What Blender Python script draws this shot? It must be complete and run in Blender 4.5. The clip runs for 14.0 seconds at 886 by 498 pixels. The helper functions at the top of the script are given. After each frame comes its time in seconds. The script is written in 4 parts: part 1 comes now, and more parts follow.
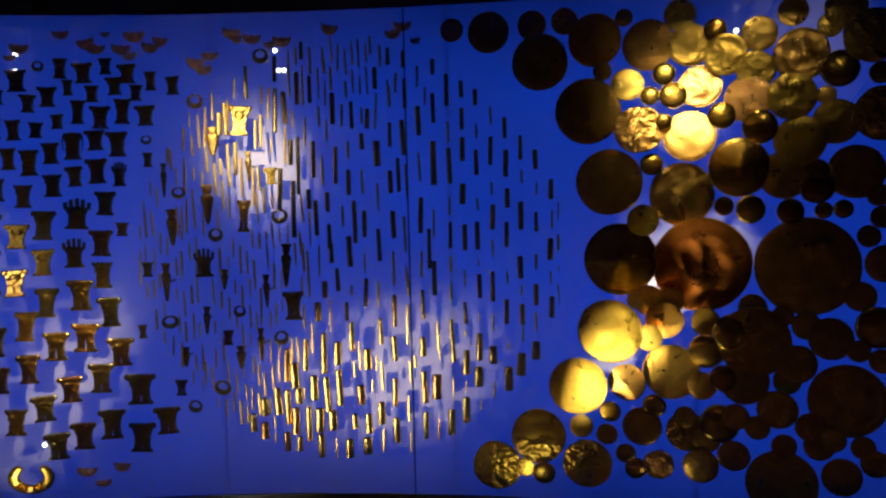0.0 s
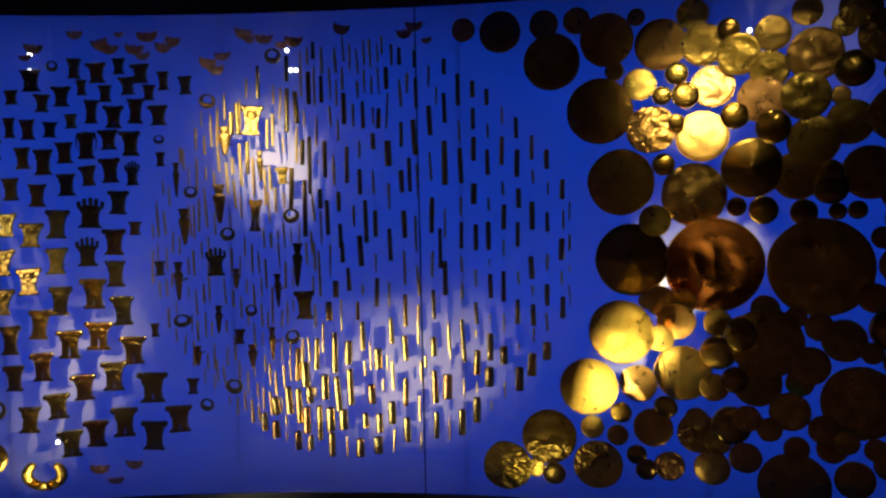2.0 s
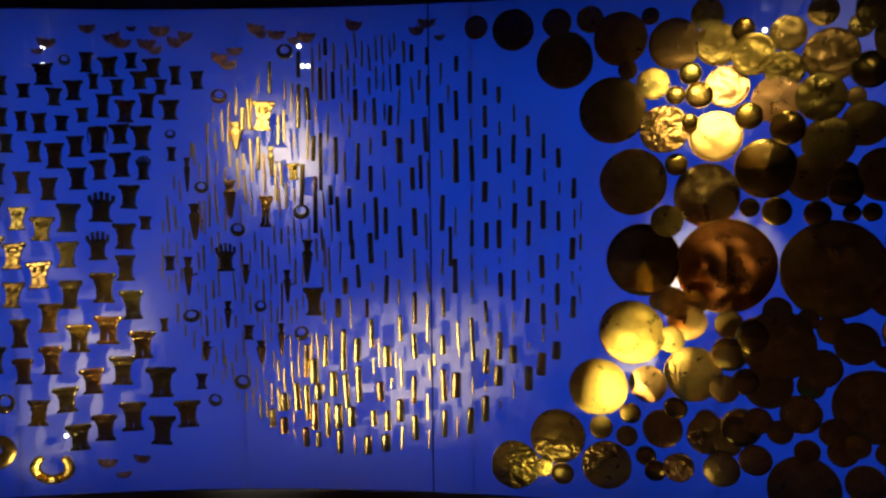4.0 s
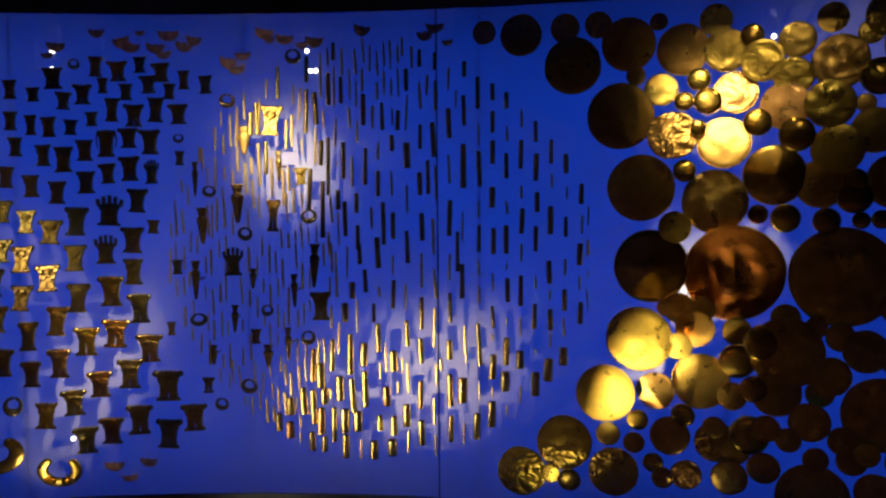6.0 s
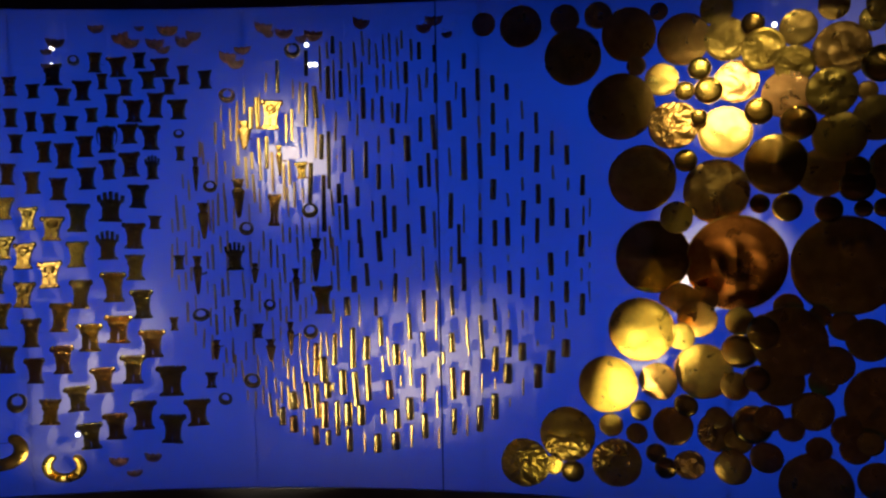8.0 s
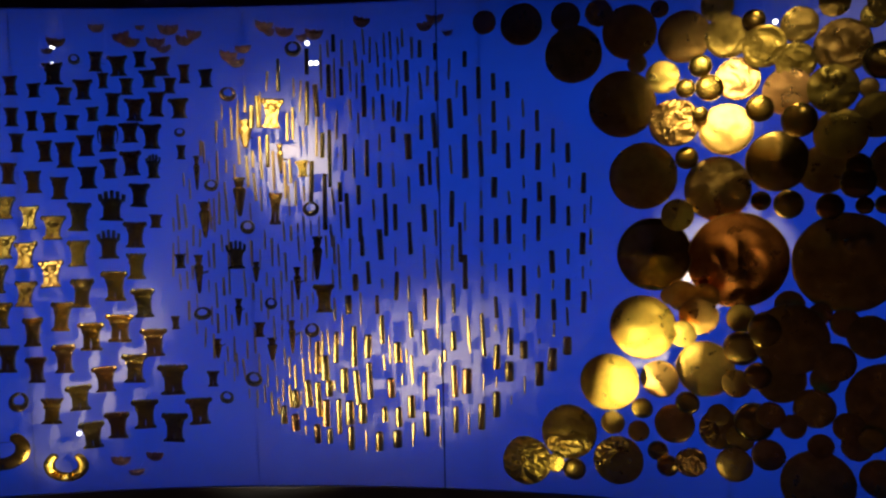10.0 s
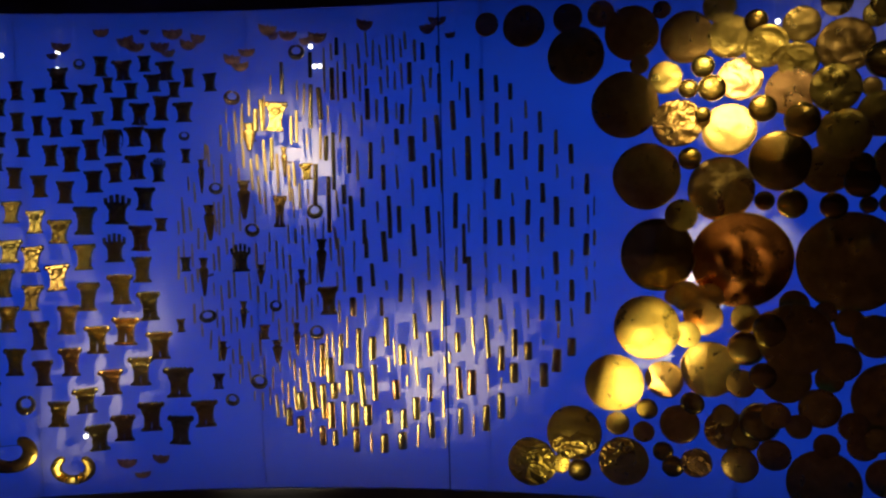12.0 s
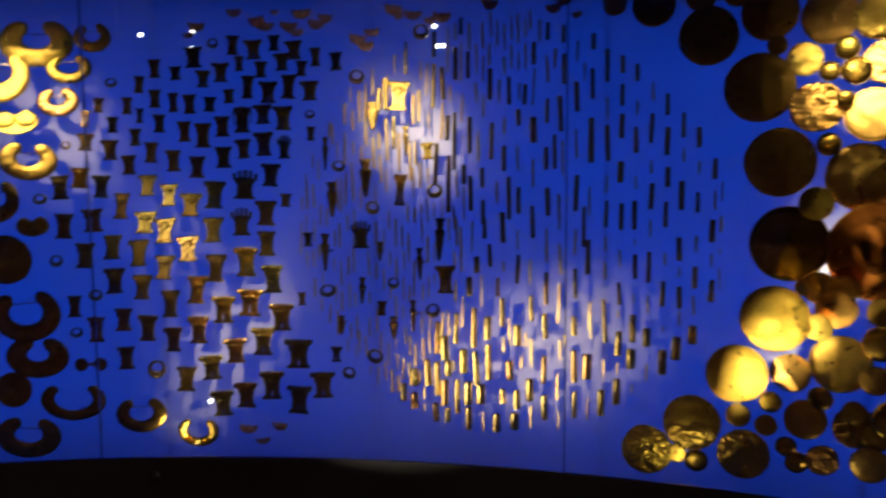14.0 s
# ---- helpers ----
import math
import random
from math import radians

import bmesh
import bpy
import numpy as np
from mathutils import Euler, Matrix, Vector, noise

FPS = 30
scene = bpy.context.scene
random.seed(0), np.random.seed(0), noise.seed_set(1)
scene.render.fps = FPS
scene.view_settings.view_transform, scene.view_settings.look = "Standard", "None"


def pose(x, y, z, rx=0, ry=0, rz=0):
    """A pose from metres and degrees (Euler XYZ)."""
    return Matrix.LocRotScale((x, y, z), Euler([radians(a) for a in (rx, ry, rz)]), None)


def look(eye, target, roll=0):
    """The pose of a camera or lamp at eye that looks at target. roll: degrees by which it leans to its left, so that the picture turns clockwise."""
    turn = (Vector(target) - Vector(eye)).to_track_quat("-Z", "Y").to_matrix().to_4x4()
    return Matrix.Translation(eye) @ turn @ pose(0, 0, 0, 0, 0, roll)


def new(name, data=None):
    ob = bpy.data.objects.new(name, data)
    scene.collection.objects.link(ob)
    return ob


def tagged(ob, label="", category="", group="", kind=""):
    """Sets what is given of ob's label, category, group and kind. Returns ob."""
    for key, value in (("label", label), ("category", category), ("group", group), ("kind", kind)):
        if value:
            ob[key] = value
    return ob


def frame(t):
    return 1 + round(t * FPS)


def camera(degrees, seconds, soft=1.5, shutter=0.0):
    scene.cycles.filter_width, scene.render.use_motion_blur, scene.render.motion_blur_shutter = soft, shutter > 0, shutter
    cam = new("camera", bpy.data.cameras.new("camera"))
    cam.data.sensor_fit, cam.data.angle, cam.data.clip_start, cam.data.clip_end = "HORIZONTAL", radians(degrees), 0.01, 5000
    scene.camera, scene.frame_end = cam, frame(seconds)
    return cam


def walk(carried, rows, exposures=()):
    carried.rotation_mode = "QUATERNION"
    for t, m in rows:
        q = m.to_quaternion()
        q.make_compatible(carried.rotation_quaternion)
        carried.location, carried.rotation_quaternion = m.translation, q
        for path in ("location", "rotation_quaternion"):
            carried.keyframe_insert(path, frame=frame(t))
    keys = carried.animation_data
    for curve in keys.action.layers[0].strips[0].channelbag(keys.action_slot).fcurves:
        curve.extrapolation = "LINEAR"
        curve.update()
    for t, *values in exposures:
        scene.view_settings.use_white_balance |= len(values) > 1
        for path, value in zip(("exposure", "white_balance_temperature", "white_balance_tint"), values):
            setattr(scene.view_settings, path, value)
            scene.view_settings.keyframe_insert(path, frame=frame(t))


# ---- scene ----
cam = camera(58.0, 14.0, soft=2.3, shutter=0.6)
# seconds, eye x, y, z in metres, yaw, pitch, roll in degrees; the origin is the room's centre on the floor
ROWS = [
    (0, 0.6379, 2.1047, 1.6200, 0.000, -4.305, -1.368),
    (0.5, 0.6398, 2.1052, 1.6050, 0.223, -3.917, -1.196),
    (1, 0.6337, 2.1044, 1.6035, 0.279, -3.640, -1.201),
    (1.5, 0.6407, 2.1067, 1.6085, 0.660, -4.027, -1.126),
    (2, 0.6423, 2.1058, 1.6208, 0.880, -4.316, -1.252),
    (2.5, 0.6424, 2.1069, 1.6186, 1.017, -4.349, -1.168),
    (3, 0.6294, 2.1088, 1.6135, 1.067, -4.339, -0.826),
    (5.5, 0.6261, 2.1166, 1.6269, 1.607, -4.495, -0.483),
    (6, 0.6264, 2.1157, 1.6276, 1.787, -4.241, -0.420),
    (6.5, 0.6254, 2.1151, 1.6229, 1.813, -4.547, -0.718),
    (7, 0.6270, 2.1161, 1.6233, 1.992, -4.705, -0.935),
    (7.5, 0.6211, 2.1156, 1.6270, 1.971, -4.843, -0.923),
    (8, 0.6310, 2.1171, 1.6173, 2.002, -4.544, -0.986),
    (10.5, 0.6276, 2.1162, 1.6119, 2.077, -4.611, -1.190),
    (11, 0.6345, 2.1149, 1.6038, 2.559, -4.475, -1.055),
    (11.5, 0.6371, 2.1152, 1.6143, 2.652, -4.488, -1.345),
    (12, 0.6370, 2.1115, 1.6107, 2.489, -4.395, -1.480),
    (12.5, 0.6367, 2.1086, 1.6150, 2.886, -4.558, -1.789),
    (13, 0.6188, 2.1056, 1.6092, 3.102, -4.421, -1.583),
    (13.5, 0.5818, 2.0947, 1.6177, 4.602, -4.826, -1.533),
    (14, 0.5250, 2.0998, 1.6192, 8.604, -5.802, -0.387),
]
walk(cam, [(t, pose(x, y, z, 90 + pitch, 0, yaw) @ pose(0, 0, 0, 0, 0, roll)) for t, x, y, z, yaw, pitch, roll in ROWS])

# ---- plan: a round room with a curved, glazed wall case ----
R_HANG = 4.824            # radius at which the pieces hang
R_PANEL = R_HANG + 0.08   # face of the backlit panel
R_GLASS = R_HANG - 0.22   # inner face of the glass
Z_LOW, Z_TOP = 0.657, 2.172
A_LEFT, A_RIGHT = -31.7, 25.8   # ends of the case, degrees
CEILING = 3.2
BACKLIGHT = 9.3

# ---- light ----
world = bpy.data.worlds.new("world")
scene.world = world
world.use_nodes = True
world.node_tree.nodes["Background"].inputs[0].default_value = (0.004, 0.004, 0.006, 1)
world.node_tree.nodes["Background"].inputs[1].default_value = 0.5


def at_wall(a, z, off=0.0, rx=0, ry=0, rz=0):
    """A pose on the hanging surface: x to the right along the wall, y into it, z up; off metres towards the room."""
    r, p = R_HANG - off, radians(a)
    return pose(r * math.sin(p), r * math.cos(p), z, 0, 0, -a) @ pose(0, 0, 0, rx, ry, rz)


# unseen lamps; those at 18.6, 16.3 and 15.6 degrees are added to brighten discs
# angle, height, off the wall; aim: angle, height; watts, cone degrees, softness, lens radius
SPOTS = [
    (18.6, 2.215, 0.175, 18.8, 1.90, 1.6, 80, 1.0, 0.03),
    (10.9, 0.610, 0.175, 14.6, 1.10, 1100, 26, 1.0, 0.03),
    (10.9, 0.610, 0.175, 10.9, 0.80, 0.8, 120, 1.0, 0.02),
    (16.3, 0.610, 0.175, 16.6, 0.80, 0.07, 120, 1.0, 0.02),
    (15.6, 0.610, 0.175, 17.3, 1.34, 45, 26, 1.0, 0.03),
    (-10.3, 0.610, 0.19, -10.0, 0.72, 1.6, 75, 0.9, 0.03),
]
WARM = (1.0, 0.85, 0.5)
# unseen spotlights in the room, under the ceiling or low before the case: x, y, z; aim on the panel: angle, height;
# watts, cone degrees
# some stand opposite the camera's bearing so tipped pieces reflect them into view
TRACK = [
    (-0.75, 2.60, 3.00, 0.1, 1.72, 2300, 7.6),
    (0.80, 3.50, 3.12, -8.0, 0.99, 1450, 7.8),
    (-1.12, 3.07, 3.12, -10.0, 1.30, 160, 10),
    (0.92, 3.09, 3.12, 16.7, 1.77, 270, 10.5),
    # added low lamp that lights the tubes from below
    (-1.55, 3.50, 0.50, 5.2, 0.98, 1020, 13),
    (-1.54, 2.93, 3.00, -15.0, 1.76, 620, 11),
    # added to brighten the upper right discs
    (1.15, 2.80, 2.60, 19.0, 1.97, 3, 19),
]
# where pieces are tipped so a lamp's light reflects to the camera: angle, height, reach in metres, tip up and turn in
# degrees
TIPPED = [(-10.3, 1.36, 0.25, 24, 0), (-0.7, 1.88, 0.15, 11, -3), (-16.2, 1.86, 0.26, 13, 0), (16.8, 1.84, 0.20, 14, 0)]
for x, y, z, a2, z2, watts, cone in TRACK:
    data = bpy.data.lights.new("track_lamp", "SPOT")
    data.energy, data.color, data.spot_size, data.spot_blend, data.shadow_soft_size = watts, (1.0, 0.83, 0.56), radians(cone), 1.0, 0.07
    ob = new("track_lamp", data)
    ob.matrix_world = look(Vector((x, y, z)), at_wall(a2, z2, -0.08).translation)
for a, z, off, a2, z2, watts, cone, blend, lens in SPOTS:
    data = bpy.data.lights.new("spot_lamp", "SPOT")
    data.energy, data.color, data.spot_size, data.spot_blend, data.shadow_soft_size = watts, WARM, radians(cone), blend, lens
    ob = new("spot_lamp", data)
    ob.matrix_world = look(at_wall(a, z, off).translation, at_wall(a2, z2, 0).translation)

# lamps behind the diffuser, one to a panel
JOINTS = [A_LEFT, -20.35, -10.85, -1.74, 7.80, 17.3, A_RIGHT]
for a, b in zip(JOINTS, JOINTS[1:]):
    data = bpy.data.lights.new("backlight", "AREA")
    data.shape, data.size, data.size_y = "RECTANGLE", 2 * (R_PANEL + 0.25) * math.sin(radians(b - a) / 2), 1.58
    data.energy, data.color = BACKLIGHT * (b - a) / 9.5, (0.011, 0.082, 1.0)
    mid = (Z_LOW + Z_TOP) / 2 - 0.04
    ob = new("backlight", data)
    ob.matrix_world = look(at_wall((a + b) / 2, mid, -0.33).translation, at_wall((a + b) / 2, mid, 0).translation)

# unseen hanging fill lamps, added over the middle of the room
FILL_LAMPS = [(0.1, -0.1), (-0.95, 0.1), (-1.22, -1.03), (-1.63, -0.4), (-1.62, -0.66), (-1.86, -1.4)]
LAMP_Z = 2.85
# glowing beads stand in for lamp reflections in the glass; True adds a streak
DOT_GLINTS = [(0.96, 2.103, True), (1.30, 2.036, False), (1.09, 2.036, False), (18.67, 2.085, True), (-9.10, 2.100, True), (-9.14, 2.044, False), (-8.91, 0.770, False), (-11.22, 2.091, True)]

# ---- materials ----


def material(name):
    m = bpy.data.materials.new(name)
    m.use_nodes = True
    return m, m.node_tree.nodes, m.node_tree.links, m.node_tree.nodes["Principled BSDF"]


def noise_at(nodes, links, scale, detail=3.0, rough=0.55):
    geo = nodes.new("ShaderNodeNewGeometry")
    n = nodes.new("ShaderNodeTexNoise")
    n.inputs["Scale"].default_value, n.inputs["Detail"].default_value, n.inputs["Roughness"].default_value = scale, detail, rough
    links.new(geo.outputs["Position"], n.inputs["Vector"])
    return n


def ramp_of(nodes, links, source, stops):
    r = nodes.new("ShaderNodeValToRGB")
    while len(r.color_ramp.elements) < len(stops):
        r.color_ramp.elements.new(0.5)
    for e, (p, c) in zip(r.color_ramp.elements, stops):
        e.position, e.color = p, (*c, 1)
    links.new(source, r.inputs[0])
    return r


def metal(name, tones, rough=(0.3, 0.55), big=28.0, fine=160.0, relief=0.25, depth=0.004, worn=0.8):
    """Hammered sheet metal: tone by piece, tarnish in patches, dents and fine grain."""
    m, nodes, links, p = material(name)
    info = nodes.new("ShaderNodeObjectInfo")
    tone = ramp_of(nodes, links, info.outputs["Random"], [(i / (len(tones) - 1), c) for i, c in enumerate(tones)])
    patch, grain = noise_at(nodes, links, big, 4), noise_at(nodes, links, fine, 4)
    wear = ramp_of(nodes, links, patch.outputs["Fac"], [(0.3, (0.46, 0.37, 0.26)), (0.62, (1, 1, 1))])
    cloud = noise_at(nodes, links, big * 0.4, 5, 0.7)
    patina = ramp_of(nodes, links, cloud.outputs["Fac"], [(0.36, (0.42, 0.34, 0.26)), (0.58, (1, 1, 1))])
    dull = nodes.new("ShaderNodeMix")
    dull.data_type, dull.blend_type = "RGBA", "MULTIPLY"
    dull.inputs[0].default_value = worn * 0.8
    links.new(tone.outputs[0], dull.inputs[6]), links.new(patina.outputs[0], dull.inputs[7])
    mix = nodes.new("ShaderNodeMix")
    mix.data_type, mix.blend_type = "RGBA", "MULTIPLY"
    mix.inputs[0].default_value = worn
    links.new(dull.outputs[2], mix.inputs[6]), links.new(wear.outputs[0], mix.inputs[7])
    links.new(mix.outputs[2], p.inputs["Base Color"])
    p.inputs["Metallic"].default_value = 1.0
    span = nodes.new("ShaderNodeMapRange")
    span.inputs["From Min"].default_value, span.inputs["From Max"].default_value = 0.3, 0.7
    span.inputs["To Min"].default_value, span.inputs["To Max"].default_value = rough[1], rough[0]
    links.new(patch.outputs["Fac"], span.inputs["Value"]), links.new(span.outputs[0], p.inputs["Roughness"])
    b1, b2 = nodes.new("ShaderNodeBump"), nodes.new("ShaderNodeBump")
    b1.inputs["Strength"].default_value, b1.inputs["Distance"].default_value = relief, depth
    b2.inputs["Strength"].default_value, b2.inputs["Distance"].default_value = relief * 0.6, depth * 0.2
    links.new(patch.outputs["Fac"], b1.inputs["Height"]), links.new(grain.outputs["Fac"], b2.inputs["Height"])
    links.new(b1.outputs[0], b2.inputs["Normal"]), links.new(b2.outputs[0], p.inputs["Normal"])
    return m


GOLD_SHEET = metal("gold_sheet", [(0.92, 0.66, 0.10), (0.80, 0.46, 0.11), (0.90, 0.65, 0.11), (0.72, 0.39, 0.12), (0.92, 0.68, 0.12)], (0.24, 0.42), 24, 150, 0.2, 0.004, 0.5)
GOLD_CAST = metal("gold_cast", [(0.90, 0.60, 0.12), (0.64, 0.42, 0.14), (0.84, 0.62, 0.13), (0.40, 0.38, 0.15), (0.88, 0.56, 0.12)], (0.15, 0.28), 60, 320, 0.18, 0.003, 0.6)
GOLD_TUBE = metal("gold_tube", [(0.94, 0.77, 0.26), (0.86, 0.64, 0.20), (0.92, 0.76, 0.28), (0.74, 0.45, 0.17)], (0.14, 0.25), 45, 300, 0.03, 0.002, 0.4)
GOLD_PIN = metal("gold_pin", [(0.92, 0.72, 0.24), (0.80, 0.58, 0.20), (0.90, 0.72, 0.26), (0.70, 0.48, 0.18)], (0.36, 0.50), 45, 300, 0.1, 0.002, 0.4)
GOLD_BOSS = metal("polished_gold", [(0.92, 0.66, 0.10), (0.80, 0.49, 0.10), (0.90, 0.68, 0.12)], (0.13, 0.24), 30, 200, 0.2, 0.003)
COPPER = metal("copper_sheet", [(0.86, 0.31, 0.06), (0.82, 0.30, 0.07)], (0.22, 0.40), 16, 110, 0.4, 0.006)


def plain(name, a, b, rough, scale, bump=0.1, metallic=0.0):
    m, nodes, links, p = material(name)
    n, g = noise_at(nodes, links, scale, 4), noise_at(nodes, links, scale * 14, 2)
    c = ramp_of(nodes, links, n.outputs["Fac"], [(0.3, a), (0.7, b)])
    links.new(c.outputs[0], p.inputs["Base Color"])
    p.inputs["Roughness"].default_value, p.inputs["Metallic"].default_value = rough, metallic
    bm_node = nodes.new("ShaderNodeBump")
    bm_node.inputs["Strength"].default_value, bm_node.inputs["Distance"].default_value = bump, 0.002
    links.new(g.outputs["Fac"], bm_node.inputs["Height"]), links.new(bm_node.outputs[0], p.inputs["Normal"])
    return m


DARK_PAINT = plain("dark_lacquer", (0.10, 0.10, 0.11), (0.13, 0.125, 0.13), 0.4, 3)
PLINTH_PAINT = plain("plinth_lacquer", (0.19, 0.195, 0.22), (0.22, 0.225, 0.25), 0.3, 3)
NAVY_PAINT = plain("navy_lacquer", (0.16, 0.20, 0.55), (0.18, 0.22, 0.62), 0.35, 3)
TARNISHED = metal("tarnished_copper", [(0.62, 0.36, 0.24), (0.5, 0.3, 0.22), (0.66, 0.42, 0.26)], (0.5, 0.7), 60, 300, 0.4, 0.003)
TARNISHED.node_tree.nodes["Principled BSDF"].inputs["Metallic"].default_value = 0.0
CASE_LINING = plain("case_lining", (0.02, 0.022, 0.03), (0.03, 0.03, 0.04), 0.7, 4)
ROOM_WALL = plain("room_wall_paint", (0.032, 0.021, 0.015), (0.04, 0.026, 0.019), 0.8, 2)
ROOM_FLOOR = plain("dark_floor", (0.10, 0.085, 0.07), (0.14, 0.12, 0.10), 0.45, 5)
ROOM_CEILING = plain("dark_ceiling", (0.02, 0.02, 0.02), (0.03, 0.028, 0.026), 0.85, 3)
STEEL = plain("steel", (0.25, 0.25, 0.25), (0.35, 0.35, 0.35), 0.4, 30, 0.05, 1.0)
SEALANT = plain("joint_sealant", (0.03, 0.03, 0.035), (0.05, 0.05, 0.055), 0.45, 20)

# diffuser: pale acrylic that the blue lamps shine through
PANEL, nodes, links, p = material("backlit_acrylic")
nodes.remove(p)
n = noise_at(nodes, links, 2.0, 3)
front, back, both = nodes.new("ShaderNodeBsdfDiffuse"), nodes.new("ShaderNodeBsdfTranslucent"), nodes.new("ShaderNodeAddShader")
front.inputs["Color"].default_value = (0.13, 0.125, 0.125, 1)
tint = ramp_of(nodes, links, n.outputs["Fac"], [(0.25, (0.38, 0.38, 0.38)), (0.75, (0.43, 0.43, 0.43))])
links.new(tint.outputs[0], back.inputs["Color"])
links.new(front.outputs[0], both.inputs[0]), links.new(back.outputs[0], both.inputs[1])
links.new(both.outputs[0], nodes["Material Output"].inputs["Surface"])

GLASS, nodes, links, p = material("case_glass")
p.inputs["Base Color"].default_value, p.inputs["Roughness"].default_value = (0.97, 0.985, 0.98, 1), 0.0
p.inputs["Transmission Weight"].default_value, p.inputs["IOR"].default_value = 1.0, 1.45


def glowing(name, colour, strength):
    m, nodes, links, p = material(name)
    p.inputs["Base Color"].default_value = (*colour, 1)
    p.inputs["Emission Color"].default_value, p.inputs["Emission Strength"].default_value = (*colour, 1), strength
    return m


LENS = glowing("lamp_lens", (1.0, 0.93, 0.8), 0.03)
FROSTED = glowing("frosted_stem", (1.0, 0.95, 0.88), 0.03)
GLINT_GLOW = glowing("glint_glow", (1.0, 0.97, 0.9), 6.0)

# ---- mesh helpers ----


def mesh_of(name, bm, mat, smooth=False):
    bmesh.ops.recalc_face_normals(bm, faces=bm.faces)
    me = bpy.data.meshes.new(name)
    bm.to_mesh(me)
    bm.free()
    me.materials.append(mat)
    if smooth:
        for f in me.polygons:
            f.use_smooth = True
        me.set_sharp_from_angle(angle=0.7)
    return me


def part(name, bm, mat, parent, label="", smooth=False):
    ob = new(name, mesh_of(name, bm, mat, smooth))
    ob.parent = parent
    return tagged(ob, label)


def arc_slab(a0, a1, r0, r1, z0, z1, step=1.0):
    """A curved slab between two angles, two radii and two heights."""
    bm = bmesh.new()
    n = max(1, round((a1 - a0) / step))
    rings = []
    for i in range(n + 1):
        p = radians(a0 + (a1 - a0) * i / n)
        s, c = math.sin(p), math.cos(p)
        rings.append([bm.verts.new((r * s, r * c, z)) for r, z in ((r0, z0), (r1, z0), (r1, z1), (r0, z1))])
    for u, v in zip(rings, rings[1:]):
        for k in range(4):
            bm.faces.new((u[k], v[k], v[(k + 1) % 4], u[(k + 1) % 4]))
    if a1 - a0 < 359.9:
        bm.faces.new(rings[0]), bm.faces.new(rings[-1][::-1])
    return bm


def structure(name, bm, mat, label, category="", smooth=False):
    return tagged(new(name, mesh_of(name, bm, mat, smooth)), label, category, kind="structure")


def lathe(bm, profile, seg=16, m=Matrix()):
    """Turn (radius, height) pairs round z into the bmesh, closed at the ends."""
    rings = []
    for r, z in profile:
        rings.append([bm.verts.new(m @ Vector((r * math.cos(2 * math.pi * i / seg), r * math.sin(2 * math.pi * i / seg), z))) for i in range(seg)])
    for u, v in zip(rings, rings[1:]):
        for i in range(seg):
            bm.faces.new((u[i], u[(i + 1) % seg], v[(i + 1) % seg], v[i]))
    bm.faces.new(rings[0][::-1]), bm.faces.new(rings[-1])


def bulge(bm, x, z, rx, rz, ry, y=0.0, seg=10, rows=5):
    """A flattened half ball that stands proud of the face y, towards the viewer."""
    rings = []
    for j in range(rows):
        t = j / rows * math.pi / 2
        rings.append([bm.verts.new((x + rx * math.cos(t) * math.cos(2 * math.pi * i / seg), y - ry * math.sin(t), z + rz * math.cos(t) * math.sin(2 * math.pi * i / seg))) for i in range(seg)])
    tip = bm.verts.new((x, y - ry, z))
    for u, v in zip(rings, rings[1:]):
        for i in range(seg):
            bm.faces.new((u[i], u[(i + 1) % seg], v[(i + 1) % seg], v[i]))
    for i in range(seg):
        bm.faces.new((rings[-1][i], rings[-1][(i + 1) % seg], tip))
    bm.faces.new(rings[0][::-1])


def bar(bm, x, z, w, h, d, y=0.0, lean=0.0):
    """A bevelled bar of width w, height h, standing d proud of the face y."""
    k = 0.7
    c, s = math.cos(radians(lean)), math.sin(radians(lean))
    back = [(-w / 2, -h / 2), (w / 2, -h / 2), (w / 2, h / 2), (-w / 2, h / 2)]
    a = [bm.verts.new((x + u * c - v * s, y, z + u * s + v * c)) for u, v in back]
    b = [bm.verts.new((x + (u * c - v * s) * k, y - d, z + (u * s + v * c) * k)) for u, v in back]
    bm.faces.new(b), bm.faces.new(a[::-1])
    for i in range(4):
        bm.faces.new((a[i], a[(i + 1) % 4], b[(i + 1) % 4], b[i]))


def plate(bm, outline, y0, y1):
    """A flat piece from an outline in x and z, from y0 (front) to y1 (back), with a rounded front edge."""
    cx = sum(q[0] for q in outline) / len(outline)
    cz = sum(q[1] for q in outline) / len(outline)
    rows = []
    for k, y in ((1.0, y1), (1.0, y0 + (y1 - y0) * 0.45), (0.94, y0)):
        rows.append([bm.verts.new((cx + (x - cx) * k, y, cz + (z - cz) * k)) for x, z in outline])
    for u, v in zip(rows, rows[1:]):
        for i in range(len(outline)):
            j = (i + 1) % len(outline)
            bm.faces.new((u[i], u[j], v[j], v[i]))
    f = bm.faces.new(rows[-1])
    g = bm.faces.new(rows[0][::-1])
    bm.normal_update()
    bmesh.ops.triangulate(bm, faces=[f, g])


def post(bm, y0, y1, r):
    """A short stud that carries the piece off the panel."""
    lathe(bm, [(r, y0), (r, y1)], 6, pose(0, 0, 0, -90, 0, 0))


STUD = None


def stud_for(ob, length, thick=0.004):
    """The steel stud that holds a piece off the panel, as a part of it."""
    global STUD
    if STUD is None:
        bm = bmesh.new()
        post(bm, 0.0, 1.0, 1.0)
        STUD = mesh_of("mounting_stud", bm, STEEL, True)
    s = ob.matrix_basis.to_scale()
    st = new("mounting_stud", STUD)
    st.parent = ob
    st.matrix_basis = Matrix.Diagonal((thick / s.x, length / s.y, thick / s.z, 1))
    return st


